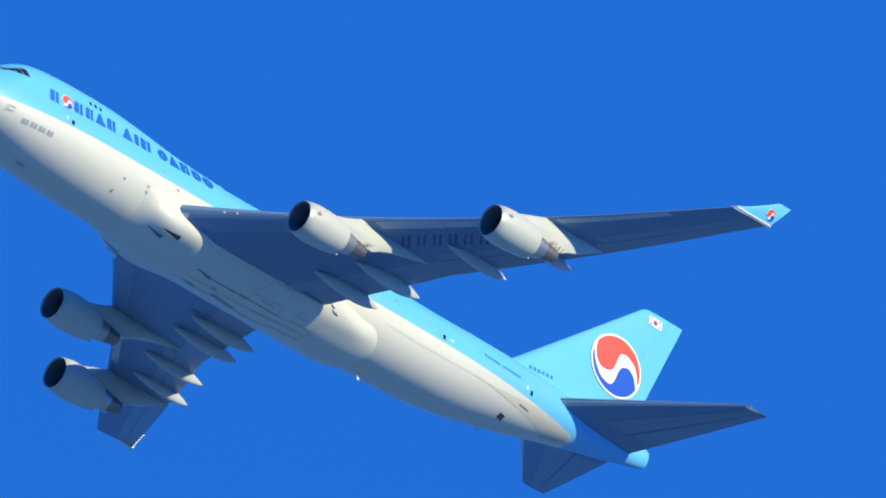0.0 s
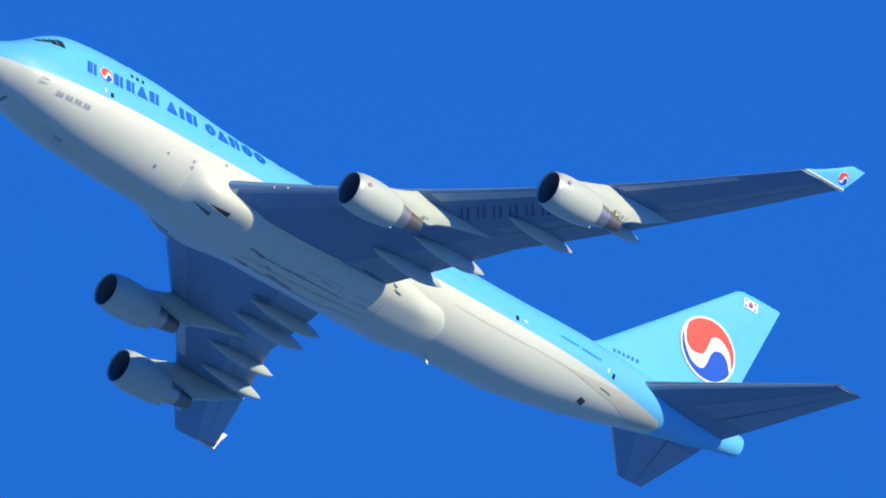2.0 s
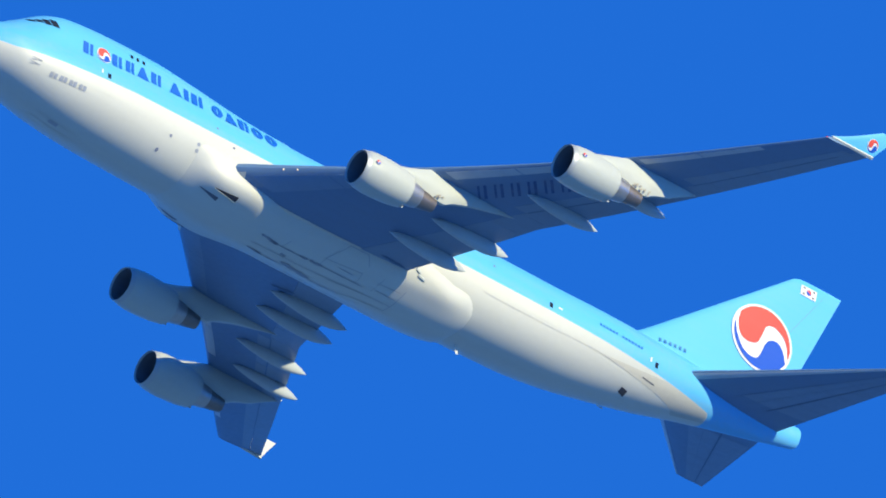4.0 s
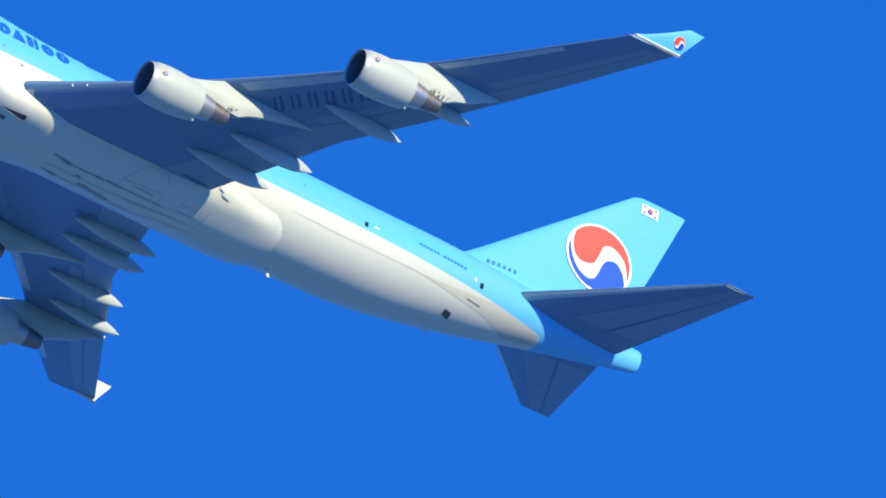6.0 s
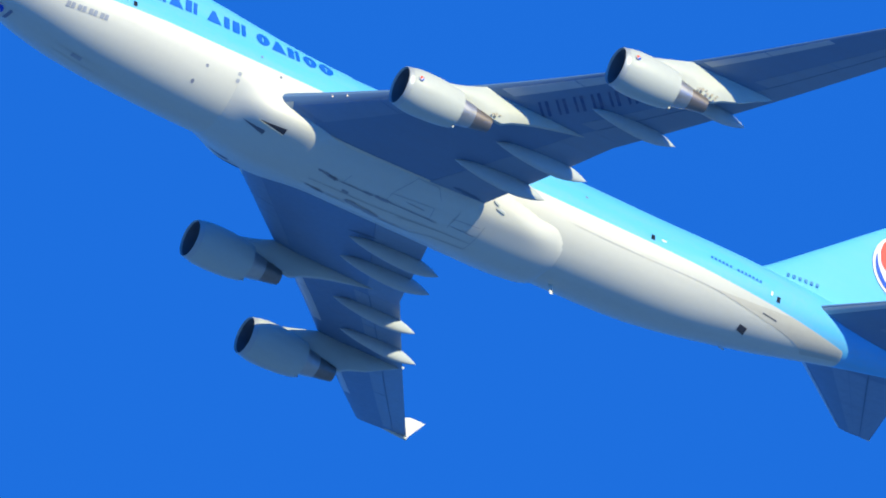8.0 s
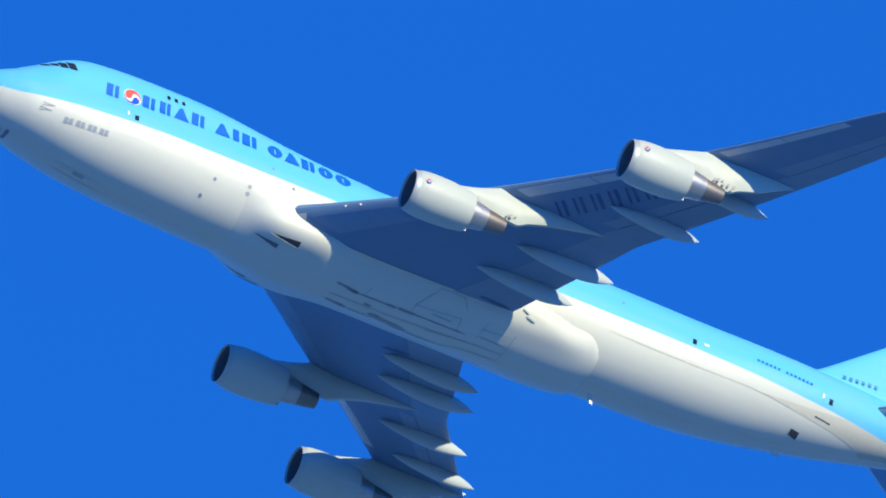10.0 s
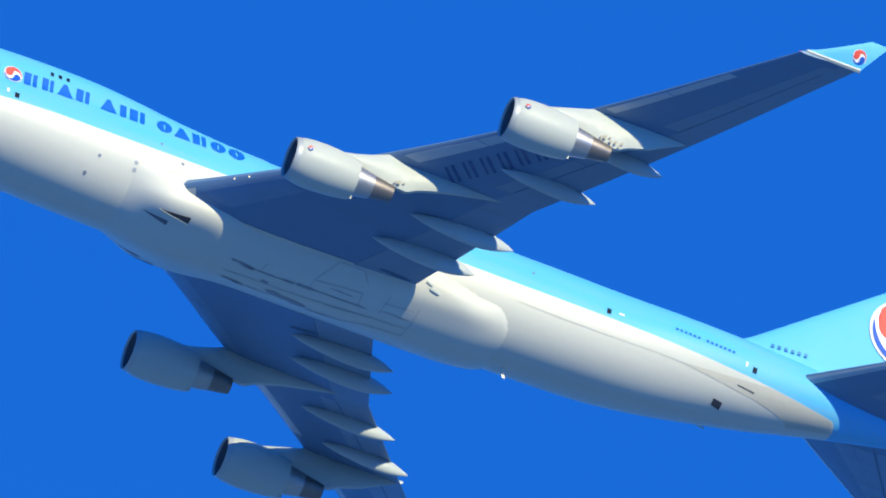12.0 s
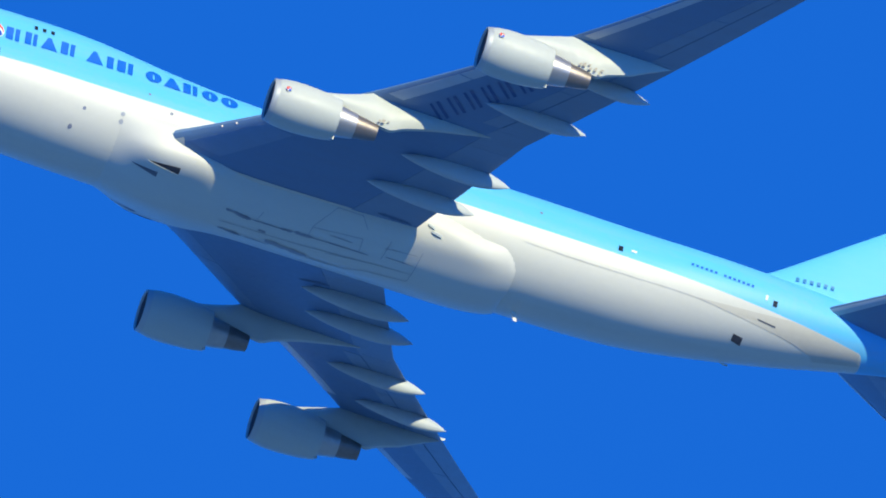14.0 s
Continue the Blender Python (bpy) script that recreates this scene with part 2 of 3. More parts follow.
def on_side(s, z, lift=0.025):
    """A point just proud of the port skin."""
    y = side_y(s, z)
    e = 0.08
    n = Vector((0, 2 * e, -(side_y(s, z + e) - side_y(s, z - e)) )).normalized()
    return at(s, y, z) + Vector((0, abs(n.y), n.z)) * lift


# ---- unseen water far below, added to bounce blue light up at the jet ----
def bounce_sheet():
    m, n, l, b = nodes_of("bounce_blue")
    tc = n.new("ShaderNodeTexCoord")
    swell = n.new("ShaderNodeTexNoise")
    swell.inputs["Scale"].default_value, swell.inputs["Detail"].default_value = 0.02, 6.0
    l.new(tc.outputs["Object"], swell.inputs["Vector"])
    ramp = n.new("ShaderNodeValToRGB")
    ramp.color_ramp.elements[0].color, ramp.color_ramp.elements[1].color = (0.12, 0.25, 0.375, 1), (0.165, 0.315, 0.46, 1)
    l.new(swell.outputs["Fac"], ramp.inputs["Fac"])
    l.new(ramp.outputs["Color"], b.inputs["Base Color"])
    b.inputs["Roughness"].default_value = 0.9
    b.inputs["Specular IOR Level"].default_value = 0.0
    bump = n.new("ShaderNodeBump")
    bump.inputs["Distance"].default_value = 0.4
    l.new(swell.outputs["Fac"], bump.inputs["Height"])
    l.new(bump.outputs["Normal"], b.inputs["Normal"])
    ring = [Vector((4900 * math.cos(a), 4900 * math.sin(a), 0)) for a in span(0, 2 * math.pi * 63 / 64, 64)]
    me = bpy.data.meshes.new("water")
    me.from_pydata([(0, 0, 0)] + [tuple(v) for v in ring], [], [(0, i + 1, (i + 1) % 64 + 1) for i in range(64)])
    me.materials.append(m)
    return tagged(new("water", me), "unseen blue-grey water sheet that bounces light up at the jet", "water", kind="structure")


bounce_sheet()

# ---- the aircraft ----
jet = tagged(new("cargo_jet"), "sky-blue and white four-engined cargo jet climbing in clear sky", "airplane")


def fuselage():
    ss = [0.0, 0.04, 0.12, 0.25, 0.42, 0.6, 0.9, 1.2, 1.6] + span(2.0, 27.0, 64) + span(28.0, 44.0, 12) + span(45.0, 68.3, 40) + [68.4, 68.52]
    rings = [[at(s, y, z) for y, z in section(s)] for s in ss]
    body = part("fuselage", loft(rings), LIVERY, jet, "sky-blue over white painted metal fuselage")
    return body


body = fuselage()


def swell(s, v):
    """How far the fairing stands off the hull at station s, round from one side (v = 0) to the other (v = 1)."""
    front = min(1.0, max(0.0, s - 17.2) / 4.2)
    end = 40.75 - 2.2 * max(0.0, (abs(2 * v - 1) - 0.45) / 0.55) ** 2 - 0.5 * max(0.0, 0.4 - abs(2 * v - 1))
    rear = min(1.0, max(0.0, (end - s) / 3.6))
    b = math.sin(front * math.pi / 2) ** 0.9 * (1 - (1 - rear) ** 2.2) ** 0.5
    v0 = 0.10 * min(1.0, max(0.0, (s - 34.5) / 4.0))
    w = min(v, 1 - v)
    edge = min(1.0, max(0.0, w - v0) / 0.11)
    # the pods of the ram air inlets, low on either side
    k = min(1.0, max(0.0, (s - 17.3) / 2.6)) * min(1.0, max(0.0, (26.0 - s) / 4.0))
    pod = 0.50 * k * k * (3 - 2 * k) * math.exp(-(((w - 0.185) / (0.07 if w < 0.185 else 0.105)) ** 2))
    # the shoulder over the flat gear doors, which runs out towards the fairing's end
    h = min(1.0, max(0.0, (s - 24.0) / 4.0)) * min(1.0, max(0.0, (end - s) / 3.0))
    pod += 0.17 * h * h * (3 - 2 * h) * math.exp(-(((w - 0.19) / (0.10 if w < 0.19 else 0.075)) ** 2))
    return -0.06 + b * (edge * (2 - edge)) ** 0.8 * (0.42 + 0.20 * (1 - abs(2 * v - 1))) + pod


def belly_fairing():
    """The bulge that carries the wing box, gear doors and air-conditioning packs."""
    rings = []
    for u in span(0, 1, 140):
        s = 17.2 + (40.95 - 17.2) * u
        hw, zb = table(BODY, s, 1), table(BODY, s, 2)
        ring = []
        for v in span(0, 1, 73):
            a = math.pi + math.pi * (0.035 + 0.93 * v)
            cy, cz = math.cos(a), math.sin(a)
            r = 1 / math.sqrt((cy / hw) ** 2 + (cz / -zb) ** 2)
            k = swell(s, v)
            ring.append(at(s, (r + k) * cy, (r + k) * cz))
        rings.append(ring)
    return part("belly_fairing", loft(rings, closed=False), WHITE_PAINT, jet, "off-white wing-to-body fairing with gear doors, streaked")


fairing = belly_fairing()


# ---- wings ----
# how far the loaded wing's leading edge lies below its plain dihedral curve
SAG = [(3.53, 0.0), (5.0, 0.0), (7.0, 0.04), (12.0, 0.20), (16.0, 0.15), (20.0, 0.16), (24.0, 0.24), (31.7, 0.22)]
# how far the leading edge lies aft of a straight line from root to tip
BOW = [(3.53, 0.02), (5.0, 0.25), (8.0, 0.46), (12.0, 0.63), (16.0, 0.82), (20.0, 0.74), (24.0, 0.48), (28.0, 0.18), (31.7, 0.0)]


def wing_le(y):
    return 20.31 + 0.896 * (y - 3.53) + table(BOW, y, 1)


def wing_te(y):
    if y > 12.4:
        return 49.07 - 0.583 * (31.71 - y)
    return 37.81 - 0.345 * (12.4 - y)


def wing_z(y):
    return -1.19 + 0.095 * (y - 3.53) + 1.60 * max(0.0, (y - 3.53) / 28.2) ** 2.2 - table(SAG, y, 1)


def wing_drop(y):
    return -0.75 * max(0.0, 1 - (y - 3.5) / 26) - 0.06 + table(SAG, y, 1)


def wing_thick(y):
    u = min(1.0, max(0.0, (y - 3.0) / 28.7))
    return 0.128 - 0.05 * min(1.0, u * 2.0) - 0.004 * u


def foil(c):
    return 5 * (0.2969 * math.sqrt(c) - 0.126 * c - 0.3516 * c * c + 0.2843 * c**3 - 0.1015 * c**4)


def wing_point(y, c, upper, side=1, lift=0.0):
    ch = wing_te(y) - wing_le(y)
    t = wing_thick(y) * ch * foil(c)
    camber = 0.012 * ch * 4 * c * (1 - c)
    z = wing_z(y) + wing_drop(y) * c + camber + (t * 1.05 if upper else -t * 0.95) + (lift if upper else -lift)
    return at(wing_le(y) + c * ch, side * y, z)


def wing_ring(y, c0, c1, side, n=14):
    cs = [c0 + (c1 - c0) * (1 - math.cos(math.pi * i / (n - 1))) / 2 for i in range(n)]
    low = [wing_point(y, c, False, side) for c in cs]
    top = [wing_point(y, c, True, side) for c in reversed(cs)]
    if c0 == 0.0:
        top = top[:-1]
    return low + top


def wing_piece(y0, y1, c0, c1, side, n=6):
    return loft([wing_ring(y, c0, c1, side) for y in span(y0, y1, n)])


def under_patch(y0, y1, c0, c1, side, lift=0.03, ny=14, nc=8):
    """A thin plate that follows the wing's lower skin."""
    a = grid_patch(span(y0, y1, ny), span(c0, c1, nc), lambda y, c: wing_point(y, c, False, side, lift))
    b = grid_patch(span(y0, y1, ny), span(c0, c1, nc), lambda y, c: wing_point(y, c, False, side, 0.0))
    rim = []
    k = nc
    m = ny * nc
    edge = [i for i in range(k)] + [r * k + k - 1 for r in range(1, ny)] + [(ny - 1) * k + j for j in range(k - 2, -1, -1)] + [r * k for r in range(ny - 2, 0, -1)]
    for p, q in zip(edge, edge[1:] + edge[:1]):
        rim.append((p, q, q + m, p + m))
    v, f = merged(a, b)
    return v, f + rim


def wing(side):
    w = part("wing", wing_piece(1.2, 31.7, 0.0, 0.745, side, 40), WING_SHADE_GREY, jet,
             "grey swept wing, its underside's shade blue put into the paint")
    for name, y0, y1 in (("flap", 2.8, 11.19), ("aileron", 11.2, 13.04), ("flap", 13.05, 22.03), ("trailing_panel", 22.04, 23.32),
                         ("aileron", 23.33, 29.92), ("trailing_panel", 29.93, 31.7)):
        part(name, wing_piece(y0, y1, 0.7465, 1.0, side, 10), PALE_SHADE_GREY, w)
    for y0, y1 in ((3.9, 7.4), (7.46, 11.6)):
        part("leading_edge_flap", under_patch(y0, y1, 0.03, 0.16, side, 0.01), INBOARD_SHADE_GREY, w)
    for y0, y1 in ((13.0, 16.2), (16.26, 19.8), (22.3, 25.2), (25.26, 28.3)):
        part("leading_edge_flap", under_patch(y0, y1, 0.03, 0.13, side, 0.01), LE_GREY, w)
    for y0, y1, c0, c1 in ((22.6, 26.5, 0.56, 0.738), (26.56, 31.2, 0.56, 0.738), (13.3, 17.5, 0.62, 0.738), (17.56, 20.6, 0.62, 0.738)):
        part("spoiler_panel", under_patch(y0, y1, c0, c1, side, 0.012), PALE_SHADE_GREY, w)
    for y0, y1 in ((13.4, 20.5), (22.4, 30.5)):
        part("spar_seam", under_patch(y0, y1, 0.746, 0.7515, side, 0.014, 14, 2), WING_SEAM, w)
    fillet = grid_patch(span(0.0, 1.0, 6), span(0.012, 0.742, 40),
                        lambda u, c: wing_point(2.9 + u * (0.38 + 0.6 * math.exp(-((c / 0.05) ** 2))), c, False, side, 0.02))
    part("root_fillet", fillet, WHITE_PAINT, w, "off-white fillet along the wing root")
    if side < 0:
        strake = grid_patch(span(3.1, 6.3, 10), span(0.0, 1.0, 5), lambda y, u: wing_point(y, 0.003 + 0.075 * u * (1 - (y - 3.1) / 3.2) ** 0.7, False, side, 0.024))
        part("root_strake", strake, WHITE_PAINT, w, "pale leading-edge root fairing")
    # winglet, blended from the tip
    rings = []
    for u in span(0, 1, 9):
        le = 45.75 + 3.55 * u ** 0.80
        te = 49.12 + 1.28 * u
        y = 31.66 + 0.55 * u + 0.10 * math.sin(u * math.pi)
        z = 3.08 + 1.64 * u
        h = 0.16 - 0.10 * u
        ring = []
        for c in span(0, 1, 9):
            ring.append(at(le + (te - le) * c, side * (y + h * foil(max(c, 0.0)) * 0.9), z - 0.12 * c * (1 - u)))
        for c in list(reversed(span(0, 1, 9)))[1:-1]:
            ring.append(at(le + (te - le) * c, side * (y - h * foil(c) * 0.9), z - 0.12 * c * (1 - u)))
        rings.append(ring)
    wl_ = part("winglet", loft(rings), SKY_PAINT if side > 0 else WHITE_PAINT, jet, "sky-blue winglet with a round emblem" if side > 0 else "upturned winglet, pale inner face")
    # landing lights in the root's leading edge
    for y in (5.55, 6.2):
        lamp = []
        base = at(wing_le(y) + 0.16, side * y, wing_z(y) - 0.10)
        for k in range(3):
            r = (0.06, 0.05, 0.02)[k]
            lamp.append([base + Vector((0.10 + 0.03 * k, r * math.cos(a), r * math.sin(a))) for a in span(0, 2 * math.pi * 11 / 12, 12)])
        part("landing_light", loft(lamp), LAMP_WARM if side > 0 else GLASS_DARK, w, "lit landing light" if side > 0 else "")
    # pale tip fairing along the foot of the winglet and the red navigation light ahead of it
    tipf = [[at(45.9 + 3.2 * u, side * (31.62 + 0.14 * u + dy), 3.02 - 0.12 * u + dz) for dy, dz in ((-0.12, 0.08), (0.10, 0.10), (0.14, -0.02), (0.02, -0.10), (-0.12, -0.06))] for u in span(0, 1, 8)]
    part("tip_fairing", loft(tipf), WHITE_PAINT, w)
    navi = [[at(45.50 + 0.07 * k, side * 31.50 + 0.09 * r * math.cos(a), 2.93 + 0.09 * r * math.sin(a)) for a in span(0, 5.5, 9)] for k, r in ((0, 0.3), (1, 0.8), (2.2, 1.0), (4, 1.0))]
    part("navigation_light", loft(navi), RED if side > 0 else LIP_METAL, w)
    return w, wl_


port_wing, port_winglet = wing(1)
starboard_wing, starboard_winglet = wing(-1)


# ---- flap track fairings ----
def canoe(side, y, tip, ztip, length, depth, width):
    rings = []
    for u in span(0, 1, 16):
        s = tip - length * (1 - u)
        shape = max(0.015, math.sin(math.pi * min(1, u / 0.62) / 2) ** 0.75 if u < 0.62 else math.cos(math.pi * (u - 0.62) / 0.76) ** 0.8 if u < 0.999 else 0.0)
        te = wing_te(y)
        c = (min(s, te) - wing_le(y)) / (te - wing_le(y))
        under = wing_point(y, min(max(c, 0.05), 0.99), False).z
        k = max(0.0, (s - (te - 2.2)) / (tip - te + 2.2))
        top = under + 0.22 * (1 - u)
        zc = (under - depth * 0.30) * (1 - k) + (ztip + 0.02) * k if k > 0 else under - depth * 0.30
        ring = []
        for a in span(0, 2 * math.pi * 17 / 18, 18):
            ring.append(at(s, side * (y + width / 2 * shape * math.cos(a)), zc + depth * 0.72 * shape * math.sin(a)))
        rings.append(ring)
    return part("flap_track_fairing", loft(rings), FAIRING_GREY, jet, "grey canoe-shaped flap track fairing, pale pointed end")


FAIRINGS = [(6.2, 37.07, -2.07, 6.3, 0.86, 0.70), (9.15, 38.11, -1.57, 6.3, 0.86, 0.70),
            (15.14, 40.50, -0.65, 5.8, 0.76, 0.62), (19.17, 42.84, -0.04, 5.4, 0.72, 0.60)]
for side in (1, -1):
    for row in FAIRINGS:
        canoe(side, *row)


# ---- engines and pylons ----
def tube(profile, y, z, count=40):
    """A body of revolution round the engine axis: station and radius."""
    return [[at(s, y + r * math.cos(a), z + r * math.sin(a)) for a in span(0, 2 * math.pi * (count - 1) / count, count)] for s, r in profile]


def engine(side, y, s0, z):
    y *= side
    pod = part("engine", loft(tube([(s0 + 0.32, 1.235), (s0 + 0.6, 1.31), (s0 + 1.1, 1.365), (s0 + 1.7, 1.375), (s0 + 2.4, 1.345), (s0 + 3.0, 1.295),
                                    (s0 + 3.5, 1.22), (s0 + 3.9, 1.14), (s0 + 3.9, 1.10), (s0 + 3.4, 1.08), (s0 + 2.5, 1.12), (s0 + 1.2, 1.12), (s0 + 0.32, 1.10)], y, z),
                              ends=False), COWL_GREY, jet, "grey-painted turbofan nacelle with bare metal exhaust")
    part("inlet_lip", loft(tube([(s0 + 0.32, 1.237), (s0 + 0.15, 1.215), (s0 + 0.05, 1.19), (s0, 1.16), (s0 + 0.03, 1.13), (s0 + 0.12, 1.105), (s0 + 0.4, 1.09)], y, z), ends=False),
         LIP_METAL, pod, "dull metal intake lip")
    part("intake_duct", loft(tube([(s0 + 0.13, 1.10), (s0 + 0.39, 1.085), (s0 + 0.9, 1.085), (s0 + 1.5, 1.09)], y, z), ends=False), HAZED_LINER, pod)
    blades = []
    for k in range(24):
        a = 2 * math.pi * k / 24
        rows_ = []
        for r, tw in ((0.3, 0.25), (0.7, 0.6), (1.06, 0.95)):
            for d in (-0.11, 0.11):
                t = a + d * math.cos(tw) / r
                rows_.append(at(s0 + 1.25 + d * math.sin(tw) * 1.4, y + r * math.cos(t), z + r * math.sin(t)))
        blades.append((rows_, [(0, 1, 3, 2), (2, 3, 5, 4)]))
    part("fan", merged(*blades, loft(tube([(s0 + 1.48, 1.07), (s0 + 1.5, 0.01)], y, z), ends=False)), DARK, pod)
    part("spinner", loft(tube([(s0 + 0.75, 0.02), (s0 + 0.85, 0.14), (s0 + 1.05, 0.27), (s0 + 1.35, 0.36)], y, z, 20)), SEAM, pod)
    part("core_cowl", loft(tube([(s0 + 2.6, 0.94), (s0 + 3.5, 0.93), (s0 + 4.2, 0.85), (s0 + 4.8, 0.745), (s0 + 4.95, 0.72), (s0 + 4.95, 0.66)], y, z)), BARE_METAL, pod, "bare metal core cowl")
    part("exhaust_nozzle", loft(tube([(s0 + 4.93, 0.67), (s0 + 5.5, 0.60), (s0 + 6.2, 0.47), (s0 + 6.2, 0.44), (s0 + 5.4, 0.5), (s0 + 4.96, 0.6)], y, z), ends=False), HOT_METAL, pod,
         "heat-stained brown metal nozzle")
    part("exhaust_plug", loft(tube([(s0 + 5.2, 0.40), (s0 + 5.7, 0.30), (s0 + 6.0, 0.16), (s0 + 6.15, 0.02)], y, z, 20)), HOT_METAL, pod)
    part("drain_mast", loft([[at(s0 + 3.75 + d, y + 0.03 * cy, z - zz) for d, cy in ((0, -1), (0, 1), (0.22, 1), (0.22, -1))] for zz in (1.0, 1.22)]), COWL_GREY, pod)
    return pod


# lower edge of the strut: metres aft of the intake, height over the engine axis
KEEL = [(0.0, 1.0), (3.4, 0.98), (3.84, 0.87), (5.2, 0.63), (6.2, 0.45), (6.9, 0.38), (7.1, 0.44), (7.6, 0.72), (9.0, 1.2)]


def pylon(side, y, s0, z, wing_y, reach):
    """The strut from the top of the nacelle up to and under the wing."""
    te_in = wing_te(wing_y)
    le = wing_le(wing_y)
    rings = []
    for u in span(0, 1, 60):
        s = s0 + 0.9 + (le + reach - s0 - 0.9) * u
        c = (s - le) / (te_in - le)
        top = wing_point(wing_y, min(max(c, 0.0), 0.97), False).z + 0.25 if s > le else None
        crest = z + 1.28 + (wing_z(wing_y) + 0.06 - z - 1.28) * min(1, max(0, (s - s0 - 1.4) / (le + 0.4 - s0 - 1.4))) ** (1.9 if wing_y < 15 else 1.05)
        if top is None or s < le + 0.4:
            top = crest
        d = (s - s0) * (1.0 if wing_y < 15 else 1.06)
        if d < 9.0:
            low = z + table(KEEL, d, 1)
        else:
            e = (d - 9.0) / max(0.1, (le + reach - s0) * (1.0 if wing_y < 15 else 1.06) - 9.0)
            low = z + 1.2 + (top - 0.12 - z - 1.2) * e ** 0.9
        low = min(low, top - 0.04)
        w = 0.34 * min(1.0, (u / 0.12 + 0.1)) * (1 if u < 0.62 else max(0.05, 1 - (u - 0.62) / 0.38))
        ring = []
        for v in span(0, 1, 5):
            ring.append(at(s, side * wing_y + w * (0.75 + 0.25 * math.cos(math.pi * (v - 0.5) )) * (1 if 0 < v < 1 else 0.55), low + (top - low) * v))
        for v in span(1, 0, 5):
            ring.append(at(s, side * wing_y - w * (0.75 + 0.25 * math.cos(math.pi * (v - 0.5))) * (1 if 0 < v < 1 else 0.55), low + (top - low) * v))
        rings.append(ring)
    return part("pylon", loft(rings), COWL_GREY, jet, "pale grey engine pylon under the wing", 45)


ENGINES = [(12.3, 23.42, -2.80), (21.72, 32.55, -1.45)]
pods = []
for side in (1, -1):
    for y, s0, z in ENGINES:
        pods.append(engine(side, y, s0, z))
        strut = pylon(side, y, s0, z, y, 7.75 if y < 15 else 6.1)
        # oil and soot flecks low on the strut's port face
        for k in range((7 if y > 15 else 3) if side > 0 else 0):
            fs, fz = s0 + (5.5 if y > 15 else 6.2) + (0.19 + 0.03 * (k % 3)) * k, z + (0.72 if y > 15 else 0.62) - 0.035 * k + 0.09 * (k % 3)
            fleck = grid_patch(span(-0.5, 0.5, 3), span(-0.5, 0.5, 3), lambda u, v: at(fs + (0.12 + 0.05 * (k % 2)) * u + 0.05 * v, side * y + 0.352, fz + (0.09 + 0.07 * ((k + 1) % 3)) * v))
            sheet("oil_fleck", fleck, RUST, strut)


# ---- tail ----
def stab(side):
    rings = []
    for u in span(0, 1, 12):
        y = 0.6 + (11.08 - 0.6) * u
        le = 58.4 + (67.25 - 58.4) * (y - 2.2) / 8.9
        te = 66.7 + (69.48 - 66.7) * (y - 1.5) / 9.6
        z = 1.88 + 0.137 * (y - 2.2)
        ch = te - le
        cs = [(1 - math.cos(math.pi * i / 11)) / 2 for i in range(12)]
        t = 0.095 * ch
        low = [at(le + c * ch, side * y, z - t * foil(c)) for c in cs]
        top = [at(le + c * ch, side * y, z + t * foil(c)) for c in reversed(cs)]
        rings.append(low + top[1:-1])
    t_ = part("tailplane", loft(rings), WING_SHADE_GREY, jet, "grey swept tailplane, underside's shade blue put into the paint")

    def low_pt(y, c, lift):
        le = 58.4 + (67.25 - 58.4) * (y - 2.2) / 8.9
        te = 66.7 + (69.48 - 66.7) * (y - 1.5) / 9.6
        return at(le + c * (te - le), side * y, 1.88 + 0.137 * (y - 2.2) - 0.095 * (te - le) * foil(c) - lift)
    sheet("elevator_seam", grid_patch(span(2.3, 10.9, 12), (0.687, 0.697), lambda y, c: low_pt(y, c, 0.02)), WING_DARK, t_)
    # paler bands over the aft two thirds of the lower skin
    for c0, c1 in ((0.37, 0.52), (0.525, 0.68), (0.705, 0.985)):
        sheet("skin_band", grid_patch(span(2.8, 10.95, 12), span(c0, c1, 5), lambda y, c: low_pt(y, c, 0.015)), INBOARD_SHADE_GREY, t_)
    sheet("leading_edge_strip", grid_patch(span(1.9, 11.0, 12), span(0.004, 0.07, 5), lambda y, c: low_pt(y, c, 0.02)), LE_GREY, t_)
    tip = []
    for u in span(0, 1, 5):
        h = math.cos(u * math.pi / 2) * 0.09 + 0.004
        tip.append([at(67.22 + 2.28 * c + 0.12 * u * (1 - c), side * (11.08 + 0.12 * u), 3.10 + h * foil(c) * 1.2 * k) for k, cs in ((1, span(0, 1, 8)), (-1, span(1, 0, 8))) for c in cs])
    part("tip_cap", loft(tip), BARE_METAL, t_)


stab(1)
stab(-1)


def fin_edges(z):
    le = 66.44 - 1.235 * (13.33 - z)
    if z < 4.5:
        le -= 0.3 * (4.5 - z) ** 1.5
    return le, 70.22 - 0.36 * (13.39 - z)


def fin_point(s, z, lift=0.0):
    le, te = fin_edges(z)
    c = min(1, max(0, (s - le) / (te - le)))
    return at(s, 0.085 * (te - le) * foil(c) * (0.92 if z > 4 else 1.0) + 0.03 + lift, z)


